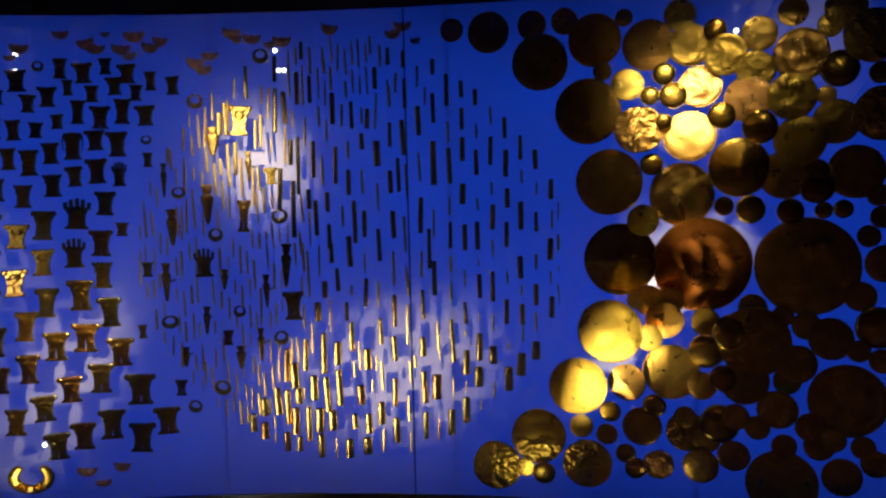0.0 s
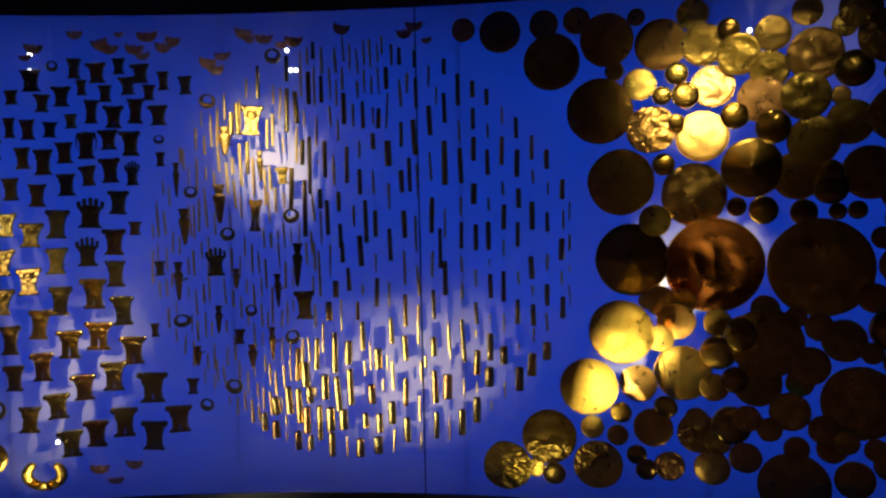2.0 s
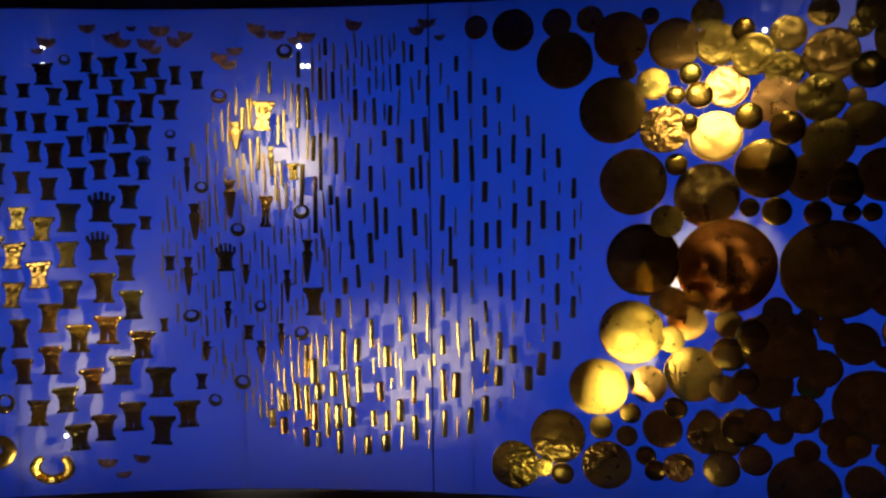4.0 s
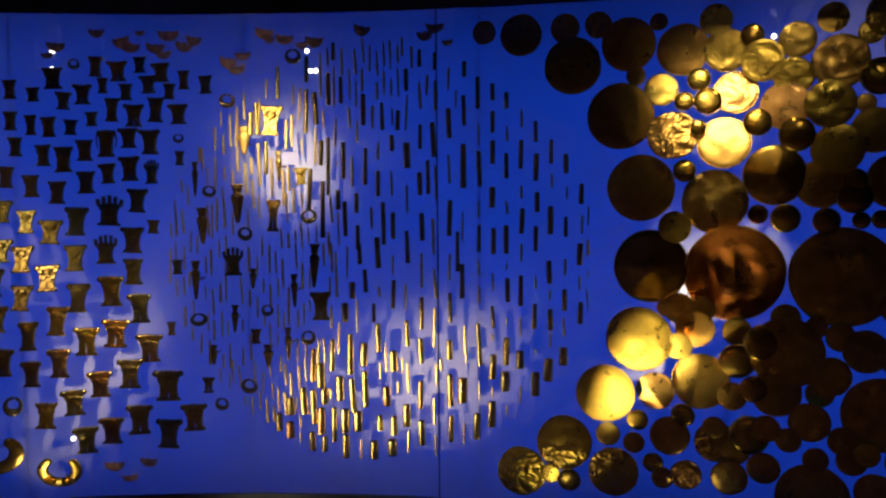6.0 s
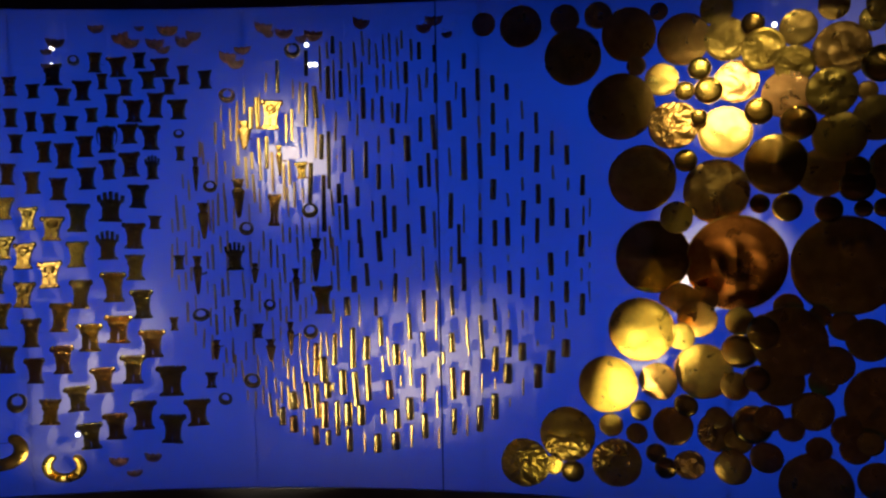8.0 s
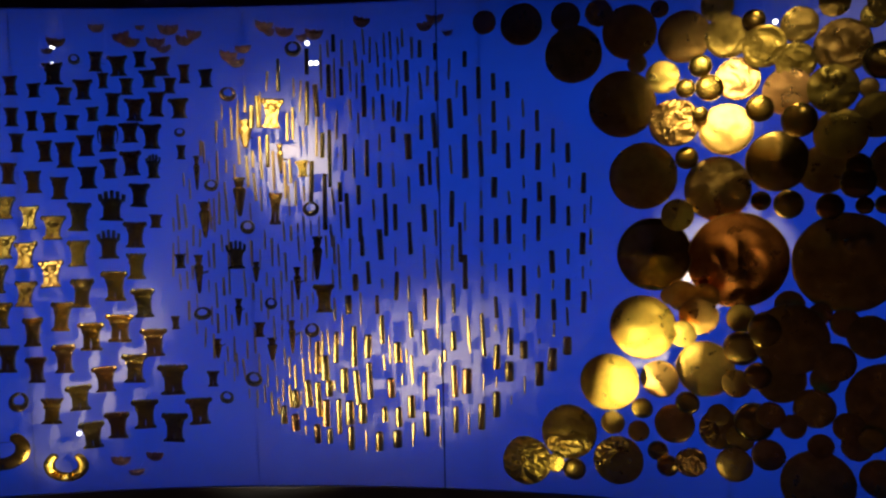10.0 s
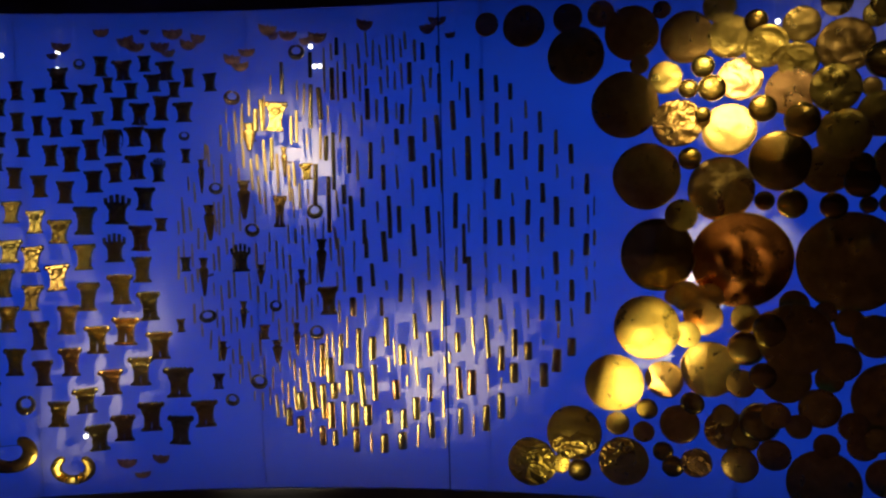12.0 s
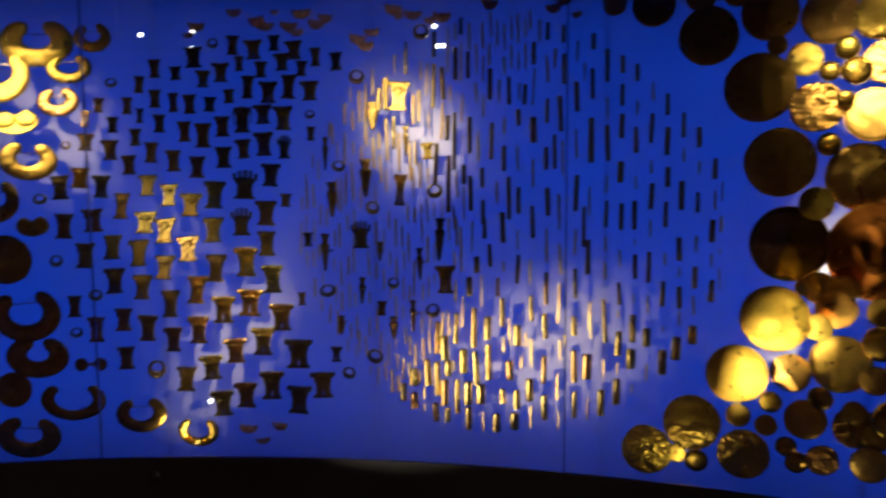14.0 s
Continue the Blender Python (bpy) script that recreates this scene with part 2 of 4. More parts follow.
# ---- structure ----
bm = bmesh.new()
lathe(bm, [(5.5, -0.12), (5.5, 0.0)], 96)
structure("floor", bm, ROOM_FLOOR, "dark polished floor of the round room", "floor")
bm = bmesh.new()
lathe(bm, [(5.5, CEILING), (5.5, CEILING + 0.12)], 96)
structure("ceiling", bm, ROOM_CEILING, "dark matt ceiling of the round room", "ceiling")
structure("wall_rear", arc_slab(A_RIGHT, 360 + A_LEFT, R_GLASS, R_GLASS + 0.15, 0, CEILING, 2.0), ROOM_WALL, "dark brown curved wall of the round room", "wall")
structure("wall_case_back", arc_slab(A_LEFT, A_RIGHT, R_PANEL + 0.40, R_PANEL + 0.5, 0, CEILING), CASE_LINING, "dark curved wall behind the display case", "wall")
structure("wall_plinth", arc_slab(A_LEFT, A_RIGHT, R_GLASS - 0.004, R_GLASS + 0.009, 0, Z_LOW), PLINTH_PAINT, "dark grey lacquered curved plinth below the display case", "plinth")
structure("wall_fascia", arc_slab(A_LEFT, A_RIGHT, R_GLASS - 0.004, R_GLASS + 0.009, Z_TOP, CEILING), NAVY_PAINT, "dark navy lacquered curved fascia above the display case", "fascia")
structure("case_floor", arc_slab(A_LEFT, A_RIGHT, R_GLASS + 0.009, R_PANEL + 0.4, Z_LOW - 0.22, Z_LOW - 0.19), CASE_LINING, "dark floor of the display case", "case floor")
structure("case_ceiling", arc_slab(A_LEFT, A_RIGHT, R_GLASS + 0.009, R_PANEL + 0.4, Z_TOP + 0.09, Z_TOP + 0.12), CASE_LINING, "dark ceiling of the display case", "case ceiling")
for k, (a, b) in enumerate(((A_LEFT - 0.3, A_LEFT), (A_RIGHT, A_RIGHT + 0.3))):
    structure("case_end_%d" % (k + 1), arc_slab(a, b, R_GLASS, R_PANEL + 0.4, 0, CEILING, 0.3), CASE_LINING, "dark end wall of the display case", "case end")

# backlit panels, butted on dark gaskets
panel_wall = tagged(new("backlit_wall"), "glowing cobalt-blue backlit wall of curved acrylic panels", "backlit wall", kind="structure")
for a, b in zip(JOINTS, JOINTS[1:]):
    part("panel", arc_slab(a + 0.003, b - 0.003, R_PANEL, R_PANEL + 0.008, Z_LOW - 0.18, Z_TOP + 0.085, 0.5), PANEL, panel_wall, "", True)
for a in JOINTS[1:-1]:
    part("gasket", arc_slab(a - 0.005, a + 0.005, R_PANEL + 0.002, R_PANEL + 0.007, Z_LOW - 0.18, Z_TOP + 0.085, 0.010), CASE_LINING, panel_wall, "dark gasket behind the joint")

# curved front glass, pane by pane with dark sealed joints
SEAMS = [A_LEFT, -12.53, 6.65, A_RIGHT]
for k, (a, b) in enumerate(zip(SEAMS, SEAMS[1:])):
    pane = structure("window_%d" % (k + 1), arc_slab(a + 0.03, b - 0.03, R_GLASS, R_GLASS + 0.008, Z_LOW, Z_TOP, 0.5), GLASS, "clear curved front glass of the display case", "glass pane", True)
    pane.visible_shadow = False
for a in SEAMS[1:-1]:
    structure("trim", arc_slab(a - 0.028, a + 0.028, R_GLASS - 0.001, R_GLASS + 0.009, Z_LOW, Z_TOP, 0.06), SEALANT, "thin dark sealed joint between two glass panes", "glass joint")

# ---- where the pieces hang: angle in degrees, height, then sizes in metres ----
FIGURES_A = [
    (-8.94, 2.006, 0.067, 0.071, 'C'), (-7.29, 2.046, 0.049, 0.067, 'C'), (-6.45, 2.031, 0.06, 0.067, 'A'), (-5.58, 2.052, 0.045, 0.053, 'C'),
    (-4.75, 2.027, 0.057, 0.064, 'A'), (-3.87, 2.002, 0.042, 0.064, 'C'), (-3.02, 1.986, 0.049, 0.061, 'C'), (-7.05, 1.983, 0.037, 0.052, 'C'),
    (-6.15, 1.962, 0.049, 0.056, 'C'), (-5.27, 1.987, 0.053, 0.06, 'A'), (-4.46, 1.964, 0.045, 0.053, 'C'), (-7.83, 1.954, 0.056, 0.067, 'A'),
    (-8.56, 1.932, 0.048, 0.06, 'A'), (-6.72, 1.903, 0.049, 0.079, 'C'), (-5.88, 1.885, 0.06, 0.075, 'A'), (-5.02, 1.903, 0.057, 0.083, 'C'),
    (-4.13, 1.888, 0.061, 0.068, 'A'), (-7.51, 1.872, 0.045, 0.049, 'C'), (-9.16, 1.846, 0.052, 0.067, 'C'), (-8.33, 1.845, 0.049, 0.052, 'C'),
    (-7.83, 1.768, 0.06, 0.071, 'C'), (-6.99, 1.793, 0.064, 0.094, 'D'), (-6.12, 1.809, 0.06, 0.068, 'A'), (-5.28, 1.796, 0.064, 0.083, 'A'),
]
FIGURES_B = [
    (-9.41, 1.752, 0.052, 0.071, 'C'), (-8.65, 1.738, 0.064, 0.086, 'C'), (-6.12, 1.707, 0.064, 0.083, 'A'), (-5.26, 1.694, 0.049, 0.08, 'B'),
    (-6.97, 1.69, 0.053, 0.068, 'A'), (-7.82, 1.661, 0.064, 0.075, 'C'), (-8.94, 1.628, 0.06, 0.075, 'C'), (-6.97, 1.565, 0.087, 0.099, 'B'),
    (-5.86, 1.599, 0.065, 0.08, 'A'), (-8.25, 1.53, 0.072, 0.098, 'A'), (-5.26, 1.51, 0.046, 0.046, 'C'), (-6.1, 1.466, 0.072, 0.088, 'A'),
    (-7.16, 1.433, 0.072, 0.095, 'B'), (-9.26, 1.495, 0.071, 0.083, 'A'), (-4.13, 1.741, 0.034, 0.049, 'C'), (-8.35, 1.406, 0.068, 0.091, 'A'),
    (-9.45, 1.339, 0.072, 0.094, 'A'), (-6.11, 1.357, 0.069, 0.088, 'C'), (-7, 1.292, 0.08, 0.103, 'A'), (-8.3, 1.27, 0.068, 0.099, 'A'),
    (-9.14, 1.193, 0.068, 0.099, 'A'), (-5.9, 1.231, 0.073, 0.1, 'A'), (-8.04, 1.121, 0.08, 0.096, 'E'), (-6.9, 1.147, 0.084, 0.096, 'E'),
]
FIGURES_C = [
    (-5.57, 1.093, 0.081, 0.096, 'A'), (-9.13, 1.048, 0.069, 0.099, 'A'), (-4.35, 1.371, 0.038, 0.05, 'C'), (-4.66, 1.16, 0.031, 0.046, 'C'),
    (-7.58, 0.971, 0.077, 0.088, 'A'), (-6.39, 1.006, 0.077, 0.1, 'A'), (-4.87, 0.961, 0.093, 0.105, 'A'), (-8.63, 0.91, 0.077, 0.088, 'A'),
    (-9.72, 0.868, 0.073, 0.088, 'C'), (-6.06, 0.844, 0.081, 0.101, 'A'), (-7.18, 0.808, 0.077, 0.093, 'A'), (-4.9, 0.793, 0.082, 0.101, 'A'),
    (-3.85, 0.848, 0.082, 0.094, 'A'), (-8.2, 0.778, 0.077, 0.093, 'A'), (-3.24, 0.961, 0.039, 0.055, 'E'), (-0.42, 1.865, 0.069, 0.103, 'A'),
    (0.74, 1.677, 0.042, 0.057, 'A'), (1.45, 1.235, 0.066, 0.097, 'A'), (-2.1, 1.387, 0.066, 0.093, 'B'), (-1.25, 1.129, 0.039, 0.051, 'C'),
    (-0.42, 1.545, 0.042, 0.108, 'E'), (-10.54, 1.968, 0.047, 0.063, 'C'), (-11.19, 1.914, 0.039, 0.059, 'C'), (-10.57, 1.865, 0.047, 0.063, 'C'),
]
FIGURES_D = [
    (-9.83, 1.852, 0.039, 0.067, 'C'), (-12.87, 1.843, 0.039, 0.051, 'C'), (-11.71, 1.841, 0.039, 0.059, 'C'), (-11.22, 1.807, 0.028, 0.051, 'C'),
    (-12.34, 1.776, 0.043, 0.055, 'C'), (-10.43, 1.78, 0.047, 0.063, 'C'), (-13.42, 1.796, 0.031, 0.055, 'C'), (-11.44, 1.733, 0.043, 0.059, 'C'),
    (-13.46, 1.716, 0.055, 0.059, 'A'), (-12.48, 1.689, 0.055, 0.071, 'A'), (-10.82, 1.68, 0.052, 0.071, 'C'), (-9.91, 1.65, 0.056, 0.075, 'C'),
    (-11.75, 1.637, 0.055, 0.067, 'C'), (-13.76, 1.593, 0.067, 0.071, 'C'), (-12.92, 1.563, 0.056, 0.079, 'A'), (-14.57, 1.56, 0.067, 0.083, 'C'),
    (-11.02, 1.565, 0.06, 0.076, 'A'), (-10.15, 1.531, 0.056, 0.08, 'A'), (-12.13, 1.493, 0.056, 0.092, 'C'), (-11.18, 1.434, 0.072, 0.08, 'A'),
    (-10.38, 1.405, 0.068, 0.092, 'A'), (-13.33, 1.444, 0.076, 0.08, 'C'), (-14.5, 1.425, 0.067, 0.087, 'C'), (-12.58, 1.347, 0.068, 0.088, 'C'),
]
FIGURES_E = [
    (-13.72, 1.32, 0.068, 0.088, 'C'), (-11.5, 1.326, 0.068, 0.096, 'A'), (-10.47, 1.274, 0.064, 0.088, 'A'), (-12.55, 1.228, 0.068, 0.092, 'A'),
    (-11.42, 1.204, 0.064, 0.089, 'A'), (-10.27, 1.144, 0.061, 0.097, 'A'), (-14.24, 1.14, 0.052, 0.076, 'C'), (-12.26, 1.089, 0.065, 0.081, 'C'),
    (-13.4, 1.054, 0.061, 0.089, 'C'), (-11.26, 1.057, 0.065, 0.093, 'A'), (-10.21, 1.014, 0.061, 0.089, 'A'), (-12.22, 0.949, 0.065, 0.081, 'C'),
    (-9.69, 1.952, 0.047, 0.047, 'C'),
]

CRESCENTS_A = [
    (-7.21, 2.156, 0.048, 0.026), (-5.53, 2.157, 0.03, 0.017), (-4.43, 2.149, 0.064, 0.034), (-6.28, 2.126, 0.056, 0.034),
    (-5.97, 2.11, 0.064, 0.032), (-3.44, 2.132, 0.049, 0.03), (-3.84, 2.112, 0.053, 0.032), (-4.96, 2.107, 0.06, 0.032),
    (-4.62, 2.085, 0.045, 0.023), (-8.78, 2.11, 0.056, 0.03), (-9.11, 2.081, 0.037, 0.019), (-2.11, 2.059, 0.057, 0.034),
    (-1.5, 2.081, 0.053, 0.026), (-1.77, 2.035, 0.053, 0.028), (-0.63, 2.154, 0.057, 0.034), (-0.42, 2.133, 0.034, 0.023), (0.17, 2.134, 0.06, 0.03),
    (1.36, 2.124, 0.06, 0.034), (0.88, 2.114, 0.038, 0.026), (3.27, 2.159, 0.053, 0.034), (5.81, 2.136, 0.052, 0.03), (6.2, 2.159, 0.056, 0.03),
    (6.7, 2.111, 0.034, 0.019), (-7.15, 0.681, 0.062, 0.031),
]
CRESCENTS_B = [
    (-5.77, 0.691, 0.058, 0.031), (-6.52, 0.637, 0.051, 0.023),
]

DROPS_A = [
    (-1.87, 1.586, 0.038, 0.134), (-3.31, 1.511, 0.035, 0.125), (-3.64, 1.325, 0.029, 0.135), (-1.54, 1.799, 0.042, 0.099),
    (1.21, 1.372, 0.031, 0.151), (-2.09, 1.19, 0.023, 0.097), (0.37, 1.286, 0.023, 0.116), (-1.31, 1.329, 0.023, 0.07), (0.07, 1.101, 0.023, 0.117),
    (-0.76, 1.059, 0.031, 0.082), (-3, 1.065, 0.027, 0.07), (-3.55, 1.67, 0.019, 0.118), (-0.16, 1.711, 0.021, 0.105),
]

RINGS_A = [
    (0.5, 2.077, 0.057, 0.053), (-2.18, 1.932, 0.057, 0.051), (1.02, 1.54, 0.058, 0.052), (-1.59, 1.482, 0.054, 0.048), (-3, 1.627, 0.05, 0.042),
    (-8.12, 2.053, 0.041, 0.037), (-4.16, 1.807, 0.038, 0.032), (-3.56, 1.188, 0.062, 0.048), (-1.57, 0.954, 0.062, 0.053),
    (0.91, 1.123, 0.054, 0.051), (-0.75, 1.218, 0.043, 0.043), (-2.71, 0.892, 0.051, 0.047), (-10.98, 0.905, 0.065, 0.069),
    (-14.89, 1.302, 0.048, 0.044), (-15.4, 1.519, 0.051, 0.039), (-14.23, 1.044, 0.048, 0.038), (-14.26, 1.705, 0.033, 0.031),
    (-12.33, 1.92, 0.043, 0.035), (-13.37, 1.177, 0.052, 0.044),
]

COLLARS_A = [
    (-9.31, 0.673, 0.152, 0.111, 0.52), (-11.66, 0.744, 0.184, 0.135, 0.47), (-14.4, 0.805, 0.227, 0.15, 0.58), (-16.39, 0.673, 0.223, 0.158, 0.42),
    (-15.79, 0.964, 0.213, 0.153, 0.34), (-16.09, 1.117, 0.231, 0.196, 0.48), (-15.78, 1.655, 0.192, 0.141, 0.4),
    (-17.06, 1.517, 0.157, 0.153, 0.42), (-16.63, 1.945, 0.205, 0.201, 0.42), (-15.19, 2.056, 0.242, 0.166, 0.38),
    (-13.92, 1.968, 0.152, 0.105, 0.45), (-12.89, 2.071, 0.125, 0.101, 0.42), (-14.48, 1.856, 0.145, 0.105, 0.36),
]

HEARTS_A = [
    (-15.71, 1.427, 0.111, 0.075), (-16.13, 1.788, 0.152, 0.093),
]

DISCS_A = [
    (8.14, 2.138, 0.039, 0, 'p'), (9.57, 2.125, 0.068, 0, 'p'), (11.25, 2.14, 0.047, 0, 'p'), (11.54, 2.019, 0.091, 0.007, 'p'),
    (12.5, 2.145, 0.043, 0, 'k', -90), (14.7, 2.143, 0.028, 0, 'p'), (13.62, 2.078, 0.084, 0.007, 'p'), (13.9, 1.978, 0.03, 0.014, 'p'),
    (15.57, 2.054, 0.08, 0, 'p'), (16.7, 2.138, 0.049, 0, 'k', -75), (14.81, 1.934, 0.052, 0.008, 'p'), (13.35, 1.854, 0.104, 0.021, 'p'),
    (15.24, 1.789, 0.076, 0.045, 'c'), (15.63, 1.894, 0.03, 0.02, 'b'), (17.41, 1.915, 0.066, 0.015, 'e'), (16.14, 1.959, 0.035, 0.02, 'b'),
    (16.46, 1.891, 0.042, 0.03, 'b'), (17.06, 2.045, 0.066, 0, 'e'), (17.94, 2.084, 0.034, 0.008, 'b'), (18.29, 2.004, 0.063, 0.028, 'e'),
    (19.43, 2.063, 0.053, 0, 'p'), (20.54, 2.12, 0.044, 0, 'k', 80), (21.73, 2.071, 0.036, 0, 'p'), (22.21, 2.116, 0.059, 0.007, 'e'),
]
DISCS_B = [
    (20.81, 1.992, 0.079, 0, 'e'), (19.32, 1.952, 0.057, 0.028, 'e'), (22.04, 1.943, 0.054, 0.007, 'b'), (23.03, 2.03, 0.078, 0.014, 'c'),
    (23.29, 1.922, 0.032, 0.021, 'b'), (21.63, 1.869, 0.028, 0, 'p'), (19.07, 1.868, 0.071, 0.035, 'p'), (20.5, 1.868, 0.07, 0.042, 'd'),
    (18.17, 1.821, 0.041, 0.042, 'b'), (21.94, 1.79, 0.066, 0.007, 'p'), (23.36, 1.807, 0.078, 0.014, 'c'), (20.77, 1.738, 0.073, 0.042, 'p'),
    (19.45, 1.782, 0.051, 0.042, 'b'), (17.04, 1.763, 0.079, 0.05, 'p'), (16.14, 1.81, 0.024, 0.06, 'b'), (15.68, 1.681, 0.035, 0.03, 'b'),
    (14.12, 1.628, 0.105, 0.01, 'p'), (16.76, 1.585, 0.099, 0, 'e'), (18.76, 1.664, 0.09, 0.042, 'n'), (20.25, 1.637, 0.071, 0.042, 'p'),
    (22.59, 1.642, 0.079, 0, 'p'), (21.31, 1.646, 0.036, 0.042, 'b'), (21.33, 1.601, 0.05, 0.042, 'b'), (23.3, 1.573, 0.033, 0.007, 'p'),
]
DISCS_C = [
    (18.25, 1.546, 0.03, 0, 'b'), (19.15, 1.536, 0.043, 0.042, 'b'), (21.55, 1.531, 0.025, 0.042, 'b'), (22.22, 1.533, 0.028, 0, 'b'),
    (23.41, 1.509, 0.033, 0.014, 'p'), (23.02, 1.452, 0.033, 0, 'p'), (17.48, 1.364, 0.15, 0.014, 'e'), (14.52, 1.382, 0.116, 0.021, 'n'),
    (15.37, 1.506, 0.05, 0.028, 'p'), (21.06, 1.36, 0.15, 0, 'd'), (20.48, 1.529, 0.039, 0.042, 'b'), (23.55, 1.372, 0.056, 0, 'p'),
    (22.78, 1.274, 0.045, 0.007, 'p'), (15.06, 1.25, 0.027, 0.02, 'p'), (15.56, 1.252, 0.05, 0.03, 'p'), (16.36, 1.252, 0.043, 0.035, 'p'),
    (16.14, 1.192, 0.06, 0.045, 'p'), (14.12, 1.155, 0.103, 0.06, 'p'), (15.56, 1.139, 0.043, 0.068, 'p'), (17.62, 1.186, 0.044, 0.021, 'p'),
    (19.26, 1.23, 0.044, 0, 'p'), (17.64, 1.094, 0.055, 0.028, 'b'), (20.27, 1.208, 0.033, 0.007, 'p'), (18.53, 1.155, 0.058, 0.035, 'b'),
]
DISCS_D = [
    (19.3, 1.132, 0.107, 0.042, 'p'), (21.06, 1.181, 0.043, 0.007, 'p'), (21.86, 1.145, 0.064, 0.014, 'p'), (22.74, 1.113, 0.033, 0.021, 'p'),
    (23.33, 1.187, 0.062, 0.028, 'b'), (23.46, 1.09, 0.036, 0.035, 'p'), (20.44, 1.006, 0.042, 0, 'p'), (20.75, 1.069, 0.058, 0.042, 'p'),
    (16.35, 1.019, 0.089, 0.005, 'f', 4), (17.48, 0.987, 0.044, 0.042, 'p'), (14.71, 0.976, 0.061, 0, 'f', -40), (12.86, 0.964, 0.095, 0.015, 'p'),
    (18.23, 1.014, 0.042, 0.042, 'b'), (18.98, 1.008, 0.073, 0.042, 'p'), (14.08, 0.879, 0.035, 0, 'b'), (15.28, 0.834, 0.063, 0, 'p'),
    (15.75, 0.908, 0.038, 0.01, 'b'), (12.97, 0.826, 0.039, 0, 'p'), (13.95, 0.803, 0.035, 0, 'p'), (11.28, 0.787, 0.091, 0, 'k', 180),
    (9.61, 0.683, 0.082, 0.007, 'c'), (10.75, 0.684, 0.032, 0.014, 'p'), (11.5, 0.669, 0.038, 0.021, 'b'), (13.19, 0.7, 0.081, 0, 'k', -38),
]
DISCS_E = [
    (14.67, 0.742, 0.033, 0, 'b'), (15.04, 0.697, 0.035, 0.007, 'b'), (15.89, 0.716, 0.049, 0.014, 'c'), (16.93, 0.827, 0.065, 0, 'k', -80),
    (16.87, 0.875, 0.036, 0.007, 'p'), (17.64, 0.806, 0.043, 0.007, 'p'), (18.11, 0.862, 0.061, 0.014, 'b'), (18.67, 0.895, 0.042, 0.042, 'p'),
    (17.44, 0.721, 0.056, 0.014, 'p'), (18.61, 0.764, 0.05, 0.021, 'p'), (19.42, 0.866, 0.038, 0.042, 'p'), (20.1, 0.926, 0.06, 0.042, 'p'),
    (22.43, 0.956, 0.112, 0, 'e'), (21.24, 0.868, 0.045, 0.007, 'p'), (20.28, 0.68, 0.107, 0, 'p'), (20.36, 0.803, 0.038, 0.007, 'p'),
    (21.52, 0.815, 0.045, 0.014, 'p'), (21.97, 0.838, 0.037, 0.021, 'p'), (22.28, 0.72, 0.058, 0, 'p'), (22.94, 0.819, 0.035, 0.007, 'p'),
    (23.33, 0.775, 0.042, 0.014, 'p'), (-16.89, 1.31, 0.087, 0, 'p'), (-16.88, 0.845, 0.064, 0, 'p'),
]
TUBES_A = [
    (-0.13, 1.992, 0.109, 0.014), (-1, 1.871, 0.107, 0.016), (-1.26, 1.855, 0.075, 0.019), (1.04, 2.034, 0.084, 0.014), (2.13, 2.092, 0.056, 0.014),
    (2.41, 1.963, 0.088, 0.014), (1.9, 1.968, 0.107, 0.016), (3.3, 1.897, 0.103, 0.017), (4.06, 1.874, 0.09, 0.014), (5.04, 1.993, 0.071, 0.016),
    (4.69, 1.86, 0.066, 0.016), (5.58, 2.063, 0.055, 0.014), (6.19, 2.052, 0.055, 0.014), (6.22, 1.939, 0.097, 0.014), (7.35, 2.023, 0.05, 0.015),
    (7.33, 1.888, 0.098, 0.014), (6.73, 1.848, 0.097, 0.017), (6.1, 1.794, 0.116, 0.017), (5.58, 1.805, 0.081, 0.014), (1, 1.896, 0.147, 0.014),
    (1.37, 1.904, 0.107, 0.017), (7.88, 1.945, 0.103, 0.015), (8.46, 1.946, 0.055, 0.015), (9.01, 1.918, 0.053, 0.015),
]
TUBES_B = [
    (8.46, 1.849, 0.07, 0.015), (10.14, 1.815, 0.068, 0.014), (3.86, 1.65, 0.086, 0.016), (4.44, 1.785, 0.053, 0.016), (4.06, 1.516, 0.144, 0.016),
    (4.45, 1.508, 0.09, 0.016), (3.81, 1.416, 0.104, 0.019), (5.04, 1.743, 0.085, 0.023), (5.02, 1.436, 0.109, 0.016), (5.55, 1.648, 0.076, 0.017),
    (5.62, 1.504, 0.093, 0.018), (5.88, 1.67, 0.113, 0.014), (6.74, 1.533, 0.12, 0.017), (7.05, 1.421, 0.134, 0.014), (7.3, 1.706, 0.146, 0.021),
    (7.93, 1.696, 0.118, 0.016), (7.91, 1.465, 0.089, 0.014), (8.46, 1.75, 0.078, 0.017), (8.44, 1.602, 0.069, 0.021), (8.49, 1.457, 0.087, 0.016),
    (9, 1.705, 0.084, 0.015), (8.99, 1.462, 0.094, 0.017), (9.57, 1.741, 0.094, 0.015), (9.61, 1.523, 0.084, 0.017),
]
